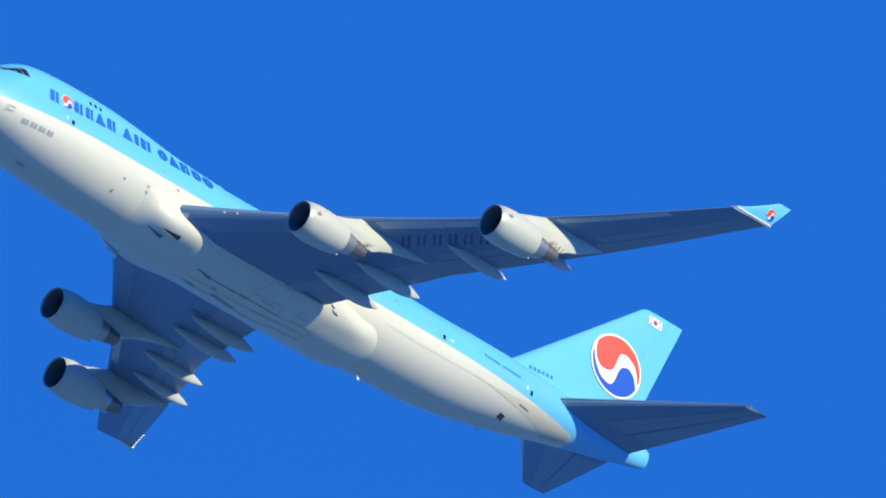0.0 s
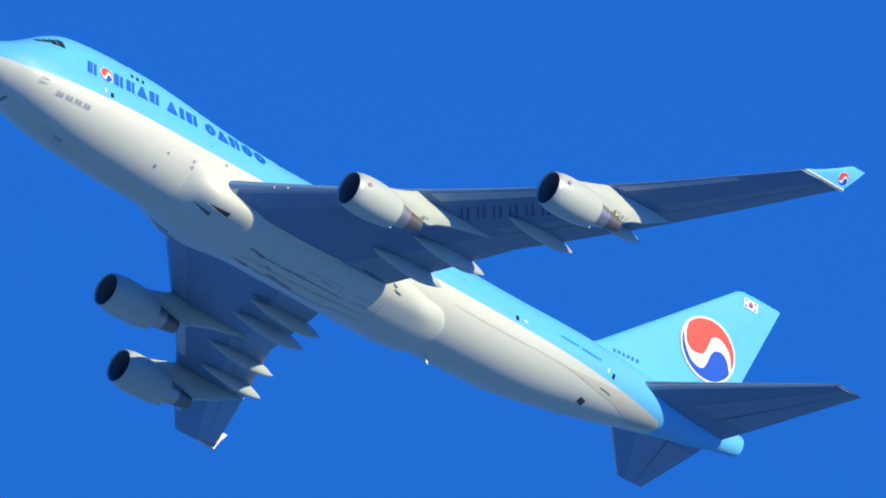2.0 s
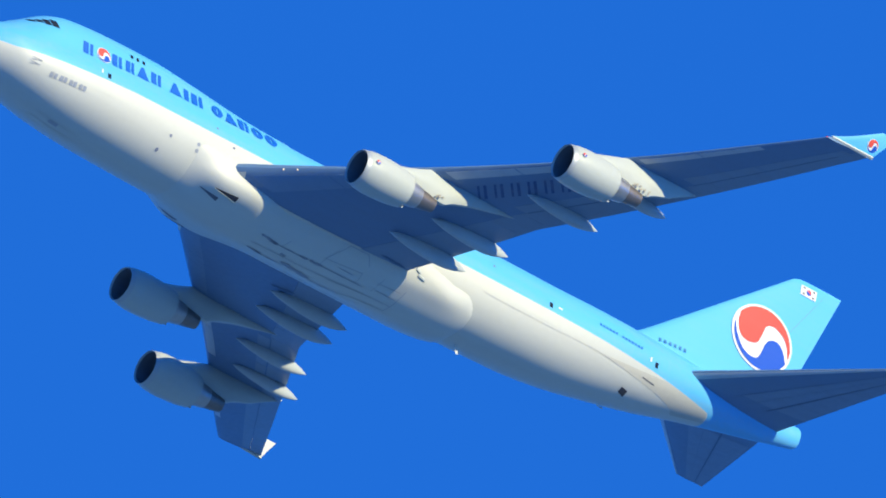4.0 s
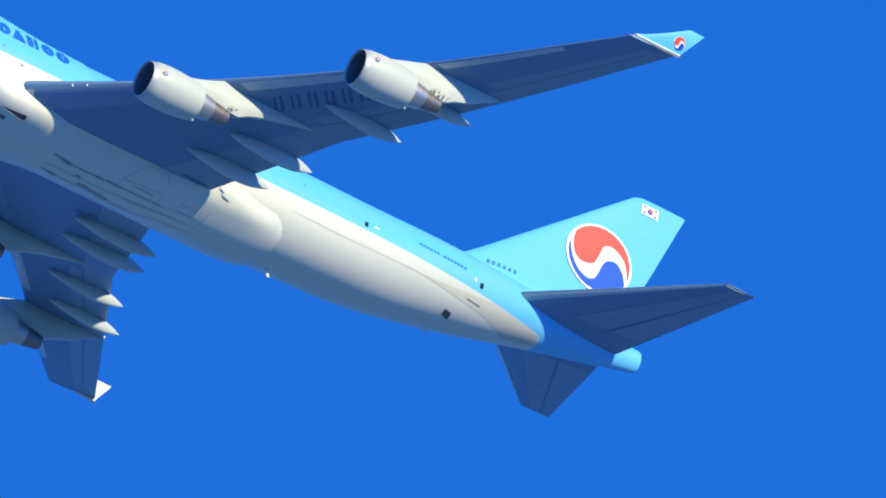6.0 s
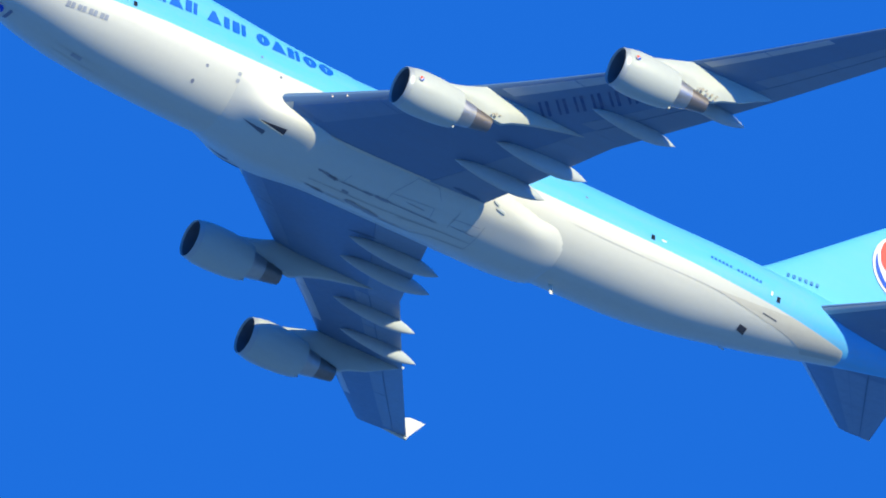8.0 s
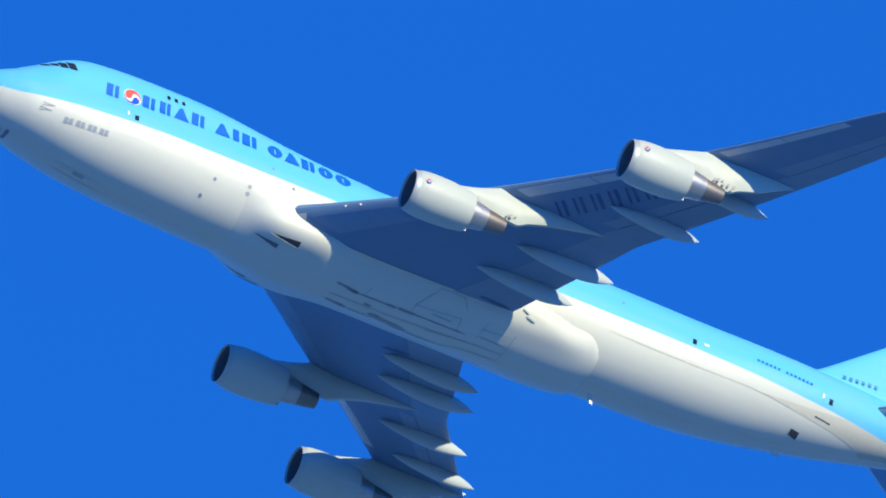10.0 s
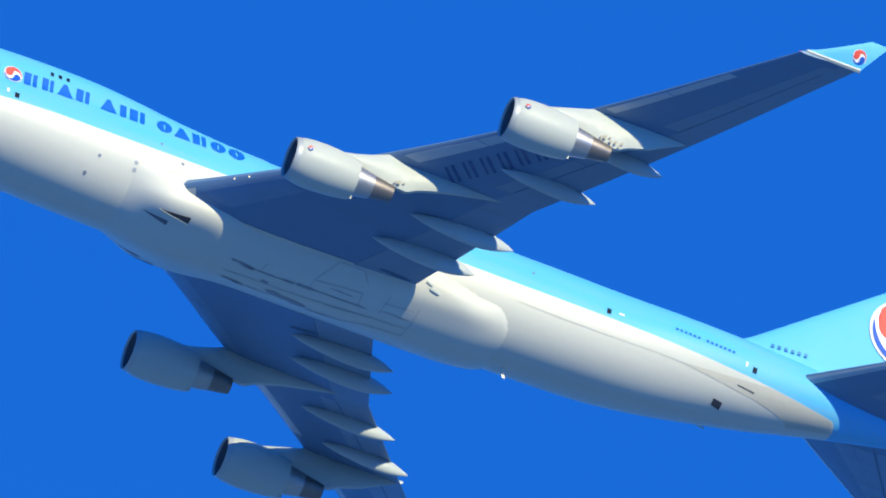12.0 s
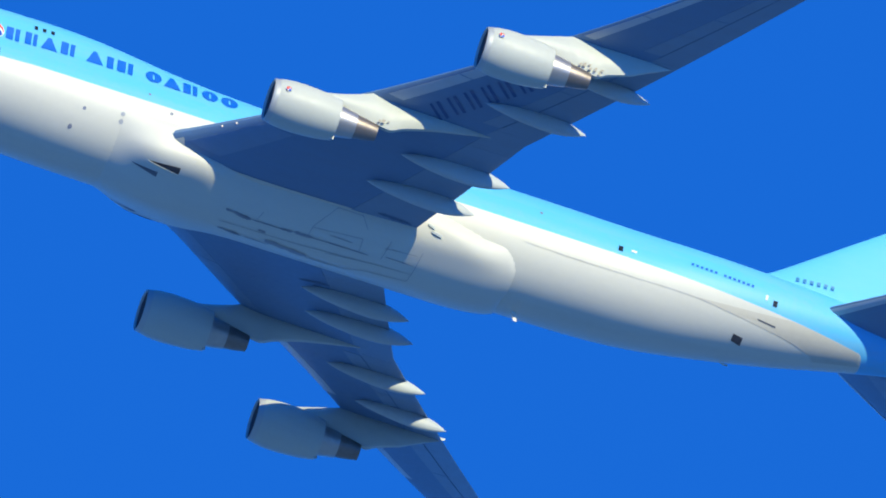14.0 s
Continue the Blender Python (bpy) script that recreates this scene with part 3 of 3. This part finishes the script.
def fin():
    rings = []
    for z in span(2.2, 13.2, 22) + [13.33, 13.38]:
        le, te = fin_edges(z)
        if z > 13.2:
            le += 0.25 * (z - 13.2) / 0.18
        ch = te - le
        cs = [(1 - math.cos(math.pi * i / 17)) / 2 for i in range(18)]
        t = 0.085 * ch * (1 if z < 13.3 else 0.5)
        a = [at(le + c * ch, t * foil(c) * 0.92 + 0.02, z) for c in cs]
        b = [at(le + c * ch, -t * foil(c) * 0.92 - 0.02, z) for c in reversed(cs)]
        rings.append(a + b)
    f = part("fin", loft(rings), SKY_PAINT, jet, "sky-blue tail fin with a red, white and blue emblem")

    def seam(z, c):
        le, te = fin_edges(z)
        return fin_point(le + c * (te - le), z, 0.012)
    sheet("rudder_seam", grid_patch(span(4.0, 13.0, 10), (0.70, 0.704), seam), INK_GREY, f)
    return f


tail_fin = fin()


# ---- round emblem, in plain shapes ----
# the two wavy edges of the white band, in radii
RED_EDGE = [(-0.93, 0.36), (-0.84, 0.36), (-0.80, 0.02), (-0.66, -0.22), (-0.48, -0.29), (-0.30, -0.27), (-0.12, -0.16), (-0.03, 0.10), (0.04, 0.38),
            (0.16, 0.49), (0.30, 0.52), (0.44, 0.49), (0.66, 0.36), (0.82, 0.12), (0.90, -0.20), (0.93, -0.34)]
BLUE_EDGE = [(-0.93, 0.25), (-0.89, 0.05), (-0.82, -0.20), (-0.60, -0.54), (-0.42, -0.65), (-0.26, -0.69), (-0.08, -0.64), (0.02, -0.48), (0.07, -0.24),
             (0.17, 0.0), (0.29, 0.09), (0.42, 0.13), (0.55, 0.10), (0.72, -0.06), (0.82, -0.30), (0.88, -0.6), (0.93, -0.7)]


def emblem(parent, place, radius, turn, name="emblem", ring=True):
    """place(u, v, lift) lays the flat design (u aft, v up, in metres) on its surface."""
    def columns(low, high, r, lift, n=40, m=9):
        ca, sa = math.cos(turn), math.sin(turn)
        us = [-r * math.cos(math.pi * i / (n - 1)) for i in range(n)]
        verts = []
        for x in us:
            a, b = low(x), high(x)
            b = max(a, b)
            for j in range(m):
                v = a + (b - a) * j / (m - 1)
                verts.append(place(x * ca - v * sa, x * sa + v * ca, lift))
        faces = [(i * m + j, i * m + j + 1, (i + 1) * m + j + 1, (i + 1) * m + j) for i in range(n - 1) for j in range(m - 1)]
        return verts, faces

    def arc(r):
        return lambda x: math.sqrt(max(0.0, r * r - x * x))
    e = sheet(name, columns(lambda x: -arc(radius)(x), arc(radius), radius, 0.05), EMBLEM_WHITE, parent, "round red, white and blue emblem")
    r = radius * 0.93

    def red_edge(x):
        return min(max(radius * table(RED_EDGE, x / radius, 1), -arc(r)(x)), arc(r)(x))

    def blue_edge(x):
        return max(min(radius * table(BLUE_EDGE, x / radius, 1), arc(r)(x)), -arc(r)(x))
    sheet("emblem_top", columns(red_edge, lambda x: arc(r)(x) if x > -0.82 * radius else red_edge(x), r, 0.08), RED, e)
    sheet("emblem_base", columns(lambda x: -arc(r)(x), blue_edge, r, 0.08), EMBLEM_BLUE, e)
    return e


emblem(tail_fin, lambda u, v, h: fin_point(64.42 + 1.07 * u, 7.74 + 0.975 * v, h), 2.38, 0.0)


# ---- lettering as plain bars ----
def bar(name, s0, s1, z0, z1, material, parent, lift=0.03, slant=0.0, fn=on_side):
    n = max(2, int(abs(s1 - s0) / 0.3) + 2)
    return sheet(name, grid_patch(span(s0, s1, n), span(z0, z1, 4), lambda s, z: fn(s + slant * (z - z0), z, lift)), material, parent)


def on_title(s0, z0):
    return lambda u, v: on_side(s0 + u, z0 + v, 0.03)


def strip(place, foot, head, z0, z1, w0, w1=None):
    """A stroke from (foot, z0) to (head, z1), w0 wide at its foot and w1 at its head."""
    w1 = w0 if w1 is None else w1
    return grid_patch(span(0, 1, 3), span(0, 1, 6), lambda a, b: place(foot + (head - foot) * b + (w0 + (w1 - w0) * b) * a, z0 + (z1 - z0) * b))


def pair_shape(name, s0, w, z0, h, material, parent):
    """A heavy and a light upright."""
    p = on_title(s0, z0)
    return sheet(name, merged(strip(p, 0.04 * w, 0.04 * w, 0, h, 0.42 * w), strip(p, 0.58 * w, 0.58 * w, 0, h, 0.25 * w)), material, parent)


def post_shape(name, s0, w, z0, h, material, parent):
    return sheet(name, strip(on_title(s0, z0), 0.1 * w, 0.1 * w, 0, h, 0.8 * w), material, parent)


def disc_shape(name, s0, w, z0, h, material, parent):
    """A round patch with a narrow slot."""
    p = on_title(s0 + w / 2, z0 + h / 2)
    verts, n = [], 28
    for k in range(n):
        a = 2 * math.pi * k / n
        for f, g in ((0.12, 0.55), (0.6, 0.8), (0.94, 1.0)):
            verts.append(p(w / 2 * f * math.cos(a), h / 2 * g * math.sin(a)))
    faces = [(3 * k + j, 3 * k + j + 1, 3 * ((k + 1) % n) + j + 1, 3 * ((k + 1) % n) + j) for k in range(n) for j in (0, 1)]
    return sheet(name, (verts, faces), material, parent)


def wedge_shape(name, s0, w, z0, h, material, parent):
    """A patch that tapers to a narrow top."""
    return sheet(name, strip(on_title(s0, z0), 0.0, 0.36 * w, 0, h, w, 0.20 * w), material, parent)


# the title as a row of plain shapes
TITLE = [(7.85, 0.98, "b"), (8.95, 0.0, "e"), (10.15, 0.98, "b"), (11.25, 0.86, "b"), (12.2, 0.98, "w"), (13.3, 1.0, "b"), (14.82, 1.0, "w"),
         (15.95, 0.48, "n"), (16.55, 1.15, "b"), (18.22, 0.98, "d"), (19.3, 1.0, "w"), (20.4, 1.02, "b"), (21.5, 0.98, "d"), (22.6, 1.05, "d")]
for s, w, form in TITLE:
    z0 = 1.74 + 0.05 * min(s - 7.8, 6.0) - 0.018 * max(0.0, s - 14.5)
    if form == "e":
        emblem(body, lambda u, v, h: on_side(9.52 + u, 2.26 + v, h * 0.6), 0.56, 0.0, "title_emblem")
    else:
        shape = {"b": pair_shape, "n": post_shape, "w": wedge_shape, "d": disc_shape}[form]
        shape("title_shape", s, w, z0, 0.92, INK_BLUE, body)
for k in range(4):
    s = 5.68 + 0.72 * k
    bar("small_title_bar", s, s + 0.24, -1.05, -0.74, INK_PALE, body)
    bar("small_title_bar", s + 0.30, s + 0.52, -1.05, -0.74, INK_PALE, body)
for k in range(14):
    s = 50.06 + 0.275 * k
    if k != 6:
        bar("type_bar", s, s + 0.15, 1.17, 1.34, INK_BLUE, body)
for k in range(6):
    s = 56.45 + 0.40 * k
    bar("registration_bar", s, s + 0.19, 3.88 + 0.02 * k, 4.14 + 0.02 * k, REG_BLUE, tail_fin, 0.03, fn=fin_point)


def under_wing(s, y, lift):
    le, te = wing_le(y), wing_te(y)
    return wing_point(y, (s - le) / (te - le), False, 1, lift)


for k in range(6):
    for a, b in ((0.0, 0.16), (0.40, 0.60)):
        def mark(u, v, a=a):
            d = 1.07 * k + u
            return under_wing(32.92 + 0.655 * d - 0.695 * v, 12.46 + 0.756 * d + 0.717 * v, 0.03)
        sheet("wing_marking_bar", grid_patch(span(a, b, 3), span(0.0, 1.38, 6), mark), WING_INK, port_wing)

# ---- flag on the fin ----
flag = sheet("flag_marking", grid_patch(span(66.86, 68.16, 6), span(12.27, 12.97, 5), lambda s, z: fin_point(s, z, 0.03)), EMBLEM_WHITE, tail_fin, "small white flag with red and blue disc")


def disc_half(name, c, r, a0, material, parent, place):
    vs = [place(c[0], c[1])] + [place(c[0] + r * math.cos(a), c[1] + r * math.sin(a)) for a in span(a0, a0 + math.pi, 13)]
    return sheet(name, (vs, [(0, i, i + 1) for i in range(1, 13)]), material, parent)


disc_half("flag_disc", (67.51, 12.62), 0.20, radians(-25), RED, flag, lambda s, z: fin_point(s, z, 0.05))
disc_half("flag_disc", (67.51, 12.62), 0.20, radians(155), EMBLEM_BLUE, flag, lambda s, z: fin_point(s, z, 0.05))
for s, z in ((67.1, 12.83), (67.92, 12.83), (67.1, 12.41), (67.92, 12.41)):
    sheet("flag_bar", grid_patch(span(s - 0.09, s + 0.09, 2), span(z - 0.06, z + 0.06, 2), lambda a, b: fin_point(a, b, 0.05)), SEAM, flag)


# ---- emblems on winglet, nacelles and nose ----
def on_winglet(s, z, lift):
    u = (z - 3.08) / 1.64
    le, te = 45.75 + 3.55 * max(u, 0) ** 0.80, 49.12 + 1.28 * u
    c = min(1, max(0, (s - le) / (te - le)))
    return at(s, 31.66 + 0.55 * u + 0.10 * math.sin(u * math.pi) + (0.16 - 0.10 * u) * foil(c) * 0.9 + lift * 0.8, z)


emblem(port_winglet, lambda u, v, h: on_winglet(48.85 + u, 3.62 + v, h), 0.42, radians(8))


def on_cowl(y, s0, z, s, a, lift):
    r = 1.345 + 0.03 * min(1, (s - s0 - 0.7)) + lift
    return at(s, y + r * math.cos(a), z + r * math.sin(a))


for k, (y, s0, z) in enumerate(ENGINES):
    emblem(pods[k], lambda u, v, h, y=y, s0=s0, z=z: on_cowl(y, s0, z, s0 + 0.74 + u, 0.12 + 0.10 * k + v / 1.36, h * 0.7), 0.16, radians(8))


def on_belly(s, y, lift=0.03):
    """A point just below the fuselage's underside."""
    hw, zb, zm = (table(BODY, s, k) for k in (1, 2, 3))
    zc = (zb + zm) / 2 if s < 3 else 0.0 if s > 4 else (zb + zm) / 2 * (4 - s)
    return at(s, y, zc - (zc - zb) * math.sqrt(max(0.0, 1 - (y / hw) ** 2)) - lift)


emblem(body, lambda u, v, h: on_belly(2.45 + u, v + 0.05, h * 0.6), 0.46, radians(85), "nose_emblem")
for s0, s1 in ((1.58, 1.80), (3.12, 3.32)):
    sheet("nose_bar", grid_patch(span(s0, s1, 3), span(-0.45, 0.55, 8), lambda s, y: on_belly(s, y, 0.03)), INK_GREY, body)
for s0, z0 in ((4.25, -0.33), (4.15, -0.62)):
    arms = [grid_patch(span(0, 1, 6), (-0.012, 0.012), lambda u, v, d=d: on_side(s0 + 0.7 * u, z0 + d * 0.085 * (1 - u) + v, 0.02)) for d in (-1, 1)]
    sheet("nose_mark", merged(*arms), INK_GREY, body)
# seam of the radome, round both sides and the chin
rim = []
for k in range(2):
    ring = [p for p in section(1.95 + 0.035 * k, 96)[49:]] + [section(1.95 + 0.035 * k, 96)[0]]
    rim.append([at(1.95 + 0.035 * k, y * 1.004, 0.33 + (z - 0.33) * 1.004) for y, z in ring])
sheet("radome_seam", loft(rim, ends=False, closed=False), LAP, body)

# ---- doors, windows, vents ----
def door(s, z0, z1, w, mark=-0.60):
    d = sheet("door", grid_patch(span(s - w / 2, s + w / 2, 5), span(z0, z1, 10), lambda a, b: on_side(a, b, 0.012)), LIVERY, body)
    bar("door_window", s - 0.12, s + 0.14, 0.52, 0.88, GLASS_DARK, d, 0.03)
    bar("door_marking", s + mark, s + mark + (0.13 if mark < 0 else 0.32), 0.72, 1.02 if mark < 0 else 0.86, EMBLEM_WHITE, d, 0.03)


door(9.83, -0.6, 1.35, 1.07)
door(45.98, -0.6, 1.35, 1.07, 0.62)
door(55.16, -0.5, 1.35, 1.0)
for k in range(3):
    bar("deck_window", 11.72 + 0.48 * k, 11.92 + 0.48 * k, 3.20, 3.48, GLASS_DARK, body)
for s0, s1, z0, z1 in ((4.14, 4.56, 2.70, 2.90), (4.63, 5.02, 2.76, 3.02), (5.10, 5.50, 2.70, 3.18), (5.58, 6.06, 2.70, 3.32)):
    bar("cockpit_window", s0, s1, z0, z1, GLASS_DARK, body, 0.02, -0.25)
for s, z, r in ((15.24, -1.12, 0.10), (14.77, -2.12, 0.11), (17.38, -1.21, 0.13), (17.38, -0.80, 0.12), (20.0, 0.1, 0.10), (18.6, 0.95, 0.08), (41.3, 1.45, 0.09)):
    rim = [on_side(s + r * math.cos(a), z + r * math.sin(a), 0.02) for a in span(0, 2 * math.pi * 15 / 16, 16)]
    sheet("port_cover", ([on_side(s, z, 0.02)] + rim, [(0, i + 1, (i + 1) % 16 + 1) for i in range(16)]), INK_PALE if r > 0.11 else INK_GREY, body)
bar("outflow_vent", 53.4, 54.0, -1.60, -1.36, DARK, body, 0.02)
SEAM_LINE = [(40.6, -0.76), (43.6, -0.82), (46.5, -0.78), (50.4, -0.60), (52.3, -0.63), (54.2, -0.68), (56.1, -0.69), (58.2, -0.72)]
sheet("lap_seam", grid_patch(span(40.7, 53.0, 30), (0.0, 0.03), lambda a, b: on_side(a, table(SEAM_LINE, a, 1) + b, 0.02)), LAP, body)


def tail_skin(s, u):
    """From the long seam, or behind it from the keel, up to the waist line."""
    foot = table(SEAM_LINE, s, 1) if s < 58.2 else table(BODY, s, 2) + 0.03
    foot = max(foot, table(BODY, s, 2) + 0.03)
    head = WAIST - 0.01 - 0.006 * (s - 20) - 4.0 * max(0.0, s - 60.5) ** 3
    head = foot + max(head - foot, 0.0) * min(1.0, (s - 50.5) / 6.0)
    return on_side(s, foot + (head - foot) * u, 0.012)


# darker, warmer grey than the hull's white, widening aft
sheet("tail_skin_panel", grid_patch(span(50.5, 60.9, 44), span(0, 1, 12), tail_skin), TAIL_GREY, body, "warm grey panel below the waist line")
bar("tail_slot", 54.43, 55.54, -0.46, -0.38, SEAM, body, 0.02)


# ---- details of the belly fairing ----
def fair_r(s, a):
    """Radius of the fairing at station s and angle a (radians, below the horizon)."""
    hw, zb = table(BODY, s, 1), table(BODY, s, 2)
    cy, cz = math.cos(a), math.sin(a)
    v = ((2 * math.pi + a) / math.pi - 1 - 0.035) / 0.93
    return 1 / math.sqrt((cy / hw) ** 2 + (cz / -zb) ** 2) + swell(s, v)


def on_fairing(s, deg, lift=0.03):
    a = radians(deg)
    r = fair_r(s, a) + lift
    return at(s, r * math.cos(a), r * math.sin(a))


def fair_strip(name, s0, s1, d0, d1, material, e0=None, e1=None, lift=0.025):
    """A patch on the fairing from angles d0..d1 at s0 to e0..e1 at s1."""
    e0, e1 = d0 if e0 is None else e0, d1 if e1 is None else e1
    def place(u, v):
        return on_fairing(s0 + (s1 - s0) * u, (d0 + (e0 - d0) * u) * (1 - v) + (d1 + (e1 - d1) * u) * v, lift)
    return sheet(name, grid_patch(span(0, 1, 10), span(0, 1, 5), place), material, fairing)


# flat dark triangles: the shade inside the inlets is painted on
fair_strip("ram_air_inlet", 18.6, 20.1, -53.4, -53.8, HAZED_LINER, -53.8, -58.8)
fair_strip("ram_air_inlet", 19.45, 21.18, -46.0, -46.3, DARK, -44.0, -49.8)
fair_strip("ram_air_inlet", 18.6, 20.1, -126.6, -126.2, HAZED_LINER, -126.2, -121.2)
fair_strip("ram_air_inlet", 19.45, 21.18, -134.0, -133.7, DARK, -136.0, -130.2)
lip = [[on_fairing(19.4 + 1.75 * u, -46.5 - 3.9 * u + d, h) for d, h in ((0, 0.0), (0, 0.045), (-0.4, 0.045), (-0.4, 0.0))] for u in span(0, 1, 6)]
part("inlet_ramp_lip", loft(lip), WHITE_PAINT, fairing)
# seams of the gear doors and access panels: runs of station, angle
PANEL_RUNS = [[(29.71, -46.5), (30.14, -36.4), (31.62, -36.4), (32.13, -46.8)], [(29.14, -69.6), (29.23, -59.6), (32.06, -56.1), (32.12, -69.0)],
              [(35.44, -52.0), (35.30, -75.7), (33.29, -76.9), (30.4, -82.0)], [(32.79, -88.6), (35.19, -85.4), (35.3, -75.7)], [(29.64, -97.5), (31.8, -96.0), (32.79, -88.6)],
              [(24.3, -82.0), (28.6, -82.0), (33.3, -76.9)], [(25.7, -70.8), (28.6, -70.2)], [(33.4, -58.0), (35.2, -56.0)], [(33.6, -50.0), (33.4, -69.0)], [(29.7, -46.5), (29.2, -59.6)],
              [(26.4, -60.0), (26.2, -69.0)], [(28.3, -110.5), (36.0, -110.5)]]
for run in PANEL_RUNS:
    pieces = []
    for (s0, d0), (s1, d1) in zip(run, run[1:]):
        long, tall = s1 - s0, radians(d1 - d0) * 3.4
        size = math.hypot(long, tall)
        ws, wd = -tall / size * 0.02, math.degrees(long / size * 0.02 / 3.4)
        pieces.append(grid_patch(span(0, 1, 10), (-1.0, 1.0), lambda u, v, s0=s0, s1=s1, d0=d0, d1=d1, ws=ws, wd=wd: on_fairing(s0 + (s1 - s0) * u + ws * v, d0 + (d1 - d0) * u + wd * v, 0.028)))
    sheet("door_seam", merged(*pieces), FAINT, fairing)


# oily smudges round the drains and vents
def smudge(s0, s1, d0, d1, width, seed, lift=0.034):
    """A ragged patch along the flow, wavy along both edges and drawn out at its ends."""
    def place(u, v):
        edge = min(1.0, 0.5 + 8 * u, 0.4 + 6 * (1 - u)) * (0.75 + 0.5 * noise.noise((u * 6, seed, 3 * v)))
        return on_fairing(s0 + (s1 - s0) * u + 0.08 * noise.noise((v * 4, seed, 7)), d0 + (d1 - d0) * u + width * edge * v, lift)
    return sheet("oily_smudge", grid_patch(span(0, 1, 22), span(-0.5, 0.5, 5), place), SMUDGE, fairing)


for k, row in enumerate(((24.4, 25.9, -67.6, -71.0, 3.4), (25.2, 25.75, -69.6, -70.8, 4.4), (24.4, 25.8, -91.3, -94.5, 3.4), (25.15, 25.6, -93.0, -94.0, 5.0), (26.5, 26.95, -79.3, -79.8, 3.6),
                         (27.1, 29.6, -90.0, -94.5, 7.0), (27.6, 28.3, -70.5, -70.4, 3.0), (28.4, 29.5, -69.7, -69.9, 3.6), (29.3, 32.7, -69.7, -69.4, 1.6), (26.0, 28.0, -70.6, -70.6, 1.4),
                         (29.6, 31.4, -97.6, -96.2, 1.6), (25.9, 27.4, -94.4, -95.0, 1.3), (30.3, 31.6, -62.0, -62.5, 1.0), (33.6, 35.2, -66.0, -66.4, 0.9))):
    smudge(*row, seed=11 + 3 * k)


def wing_patch(wing_part, side, s0, s1, y0, y1, width):
    def place(u, v):
        y = y0 + (y1 - y0) * u + width * v * min(1.0, 0.3 + 4 * u, 0.2 + 3 * (1 - u)) * (0.8 + 0.5 * noise.noise((u * 5, s0, v * 2)))
        le, te = wing_le(y), wing_te(y)
        return wing_point(y, (s0 + (s1 - s0) * u - le) / (te - le), False, side, 0.02)
    sheet("dark_wing_patch", grid_patch(span(0, 1, 16), span(-0.5, 0.5, 4), place), WING_DARK, wing_part)


# one ragged dark patch under each wing
wing_patch(starboard_wing, -1, 30.5, 32.2, 5.8, 5.5, 0.36)
wing_patch(port_wing, 1, 32.3, 34.3, 3.55, 3.35, 0.3)
for s, d, n in ((35.2, -28.5, 0.4), (35.5, -33.5, 0.6)):
    lump = [[on_fairing(s + n * u, d - 2.0 * u + q, h * (0.4 + 0.6 * math.sin(math.pi * (0.15 + 0.7 * u)))) for q, h in ((0, -0.02), (0.8, 0.09), (2.4, 0.09), (3.4, -0.02))] for u in span(0, 1, 5)]
    part("flap_hinge_fitting", loft(lump), FAIRING_GREY, fairing)
# blade antennas and beacon under the belly
for s, y, h, w in ((41.35, -0.2, 0.62, 0.32), (53.4, -0.9, 0.11, 0.5)):
    base = on_belly(s, y, -0.02)
    part("blade_antenna", loft([[base + Vector((-0.25 * k - w * c, 0.035 * dy * (1 - 0.5 * k), -h * k)) for c, dy in ((0, 0), (0.3, 1), (1 - 0.4 * k, 0), (0.3, -1))] for k in (0, 0.5, 1)]), WHITE_PAINT, body)
crown = at(43.1, 0.10, 3.58)
part("crown_antenna", loft([[crown + Vector((-0.15 * k - 0.6 * c, 0.05 * dy, 0.30 * k)) for c, dy in ((0, 0), (0.3, 1), (1 - 0.3 * k, 0), (0.3, -1))] for k in (0, 0.5, 1)]), WHITE_PAINT, body)
for y0, y1 in ((0.05, 0.62), (-0.62, -0.05)):
    sheet("nose_gear_door", grid_patch(span(6.4, 9.6, 12), span(y0, y1, 4), lambda s, y: on_belly(s, y, 0.015)), LIVERY, body)
sheet("drain_stain", grid_patch(span(7.6, 8.3, 5), span(0.3, 0.62, 4), lambda s, y: on_belly(s, y, 0.03)), STAIN, body)
# tail end: exhaust of the auxiliary power unit and the tail light
part("power_unit_exhaust", loft([[at(68.45 + 0.16 * k, (0.36 - 0.04 * k) * math.cos(a), 2.26 + (0.36 - 0.04 * k) * math.sin(a)) for a in span(0, 2 * math.pi * 15 / 16, 16)] for k in (0, 1)]), HOT_METAL, body)
part("tail_light", loft([[at(68.5 + 0.07 * k, 0.10 * r * math.cos(a), 2.80 + 0.10 * r * math.sin(a)) for a in span(0, 2 * math.pi * 9 / 10, 10)] for k, r in ((0, 1), (1, 0.9), (1.6, 0.2))]), LAMP_WARM, body)


def motions():
    walk(jet, [(0.25 * k, flight(0.25 * k)) for k in range(57)])


motions()
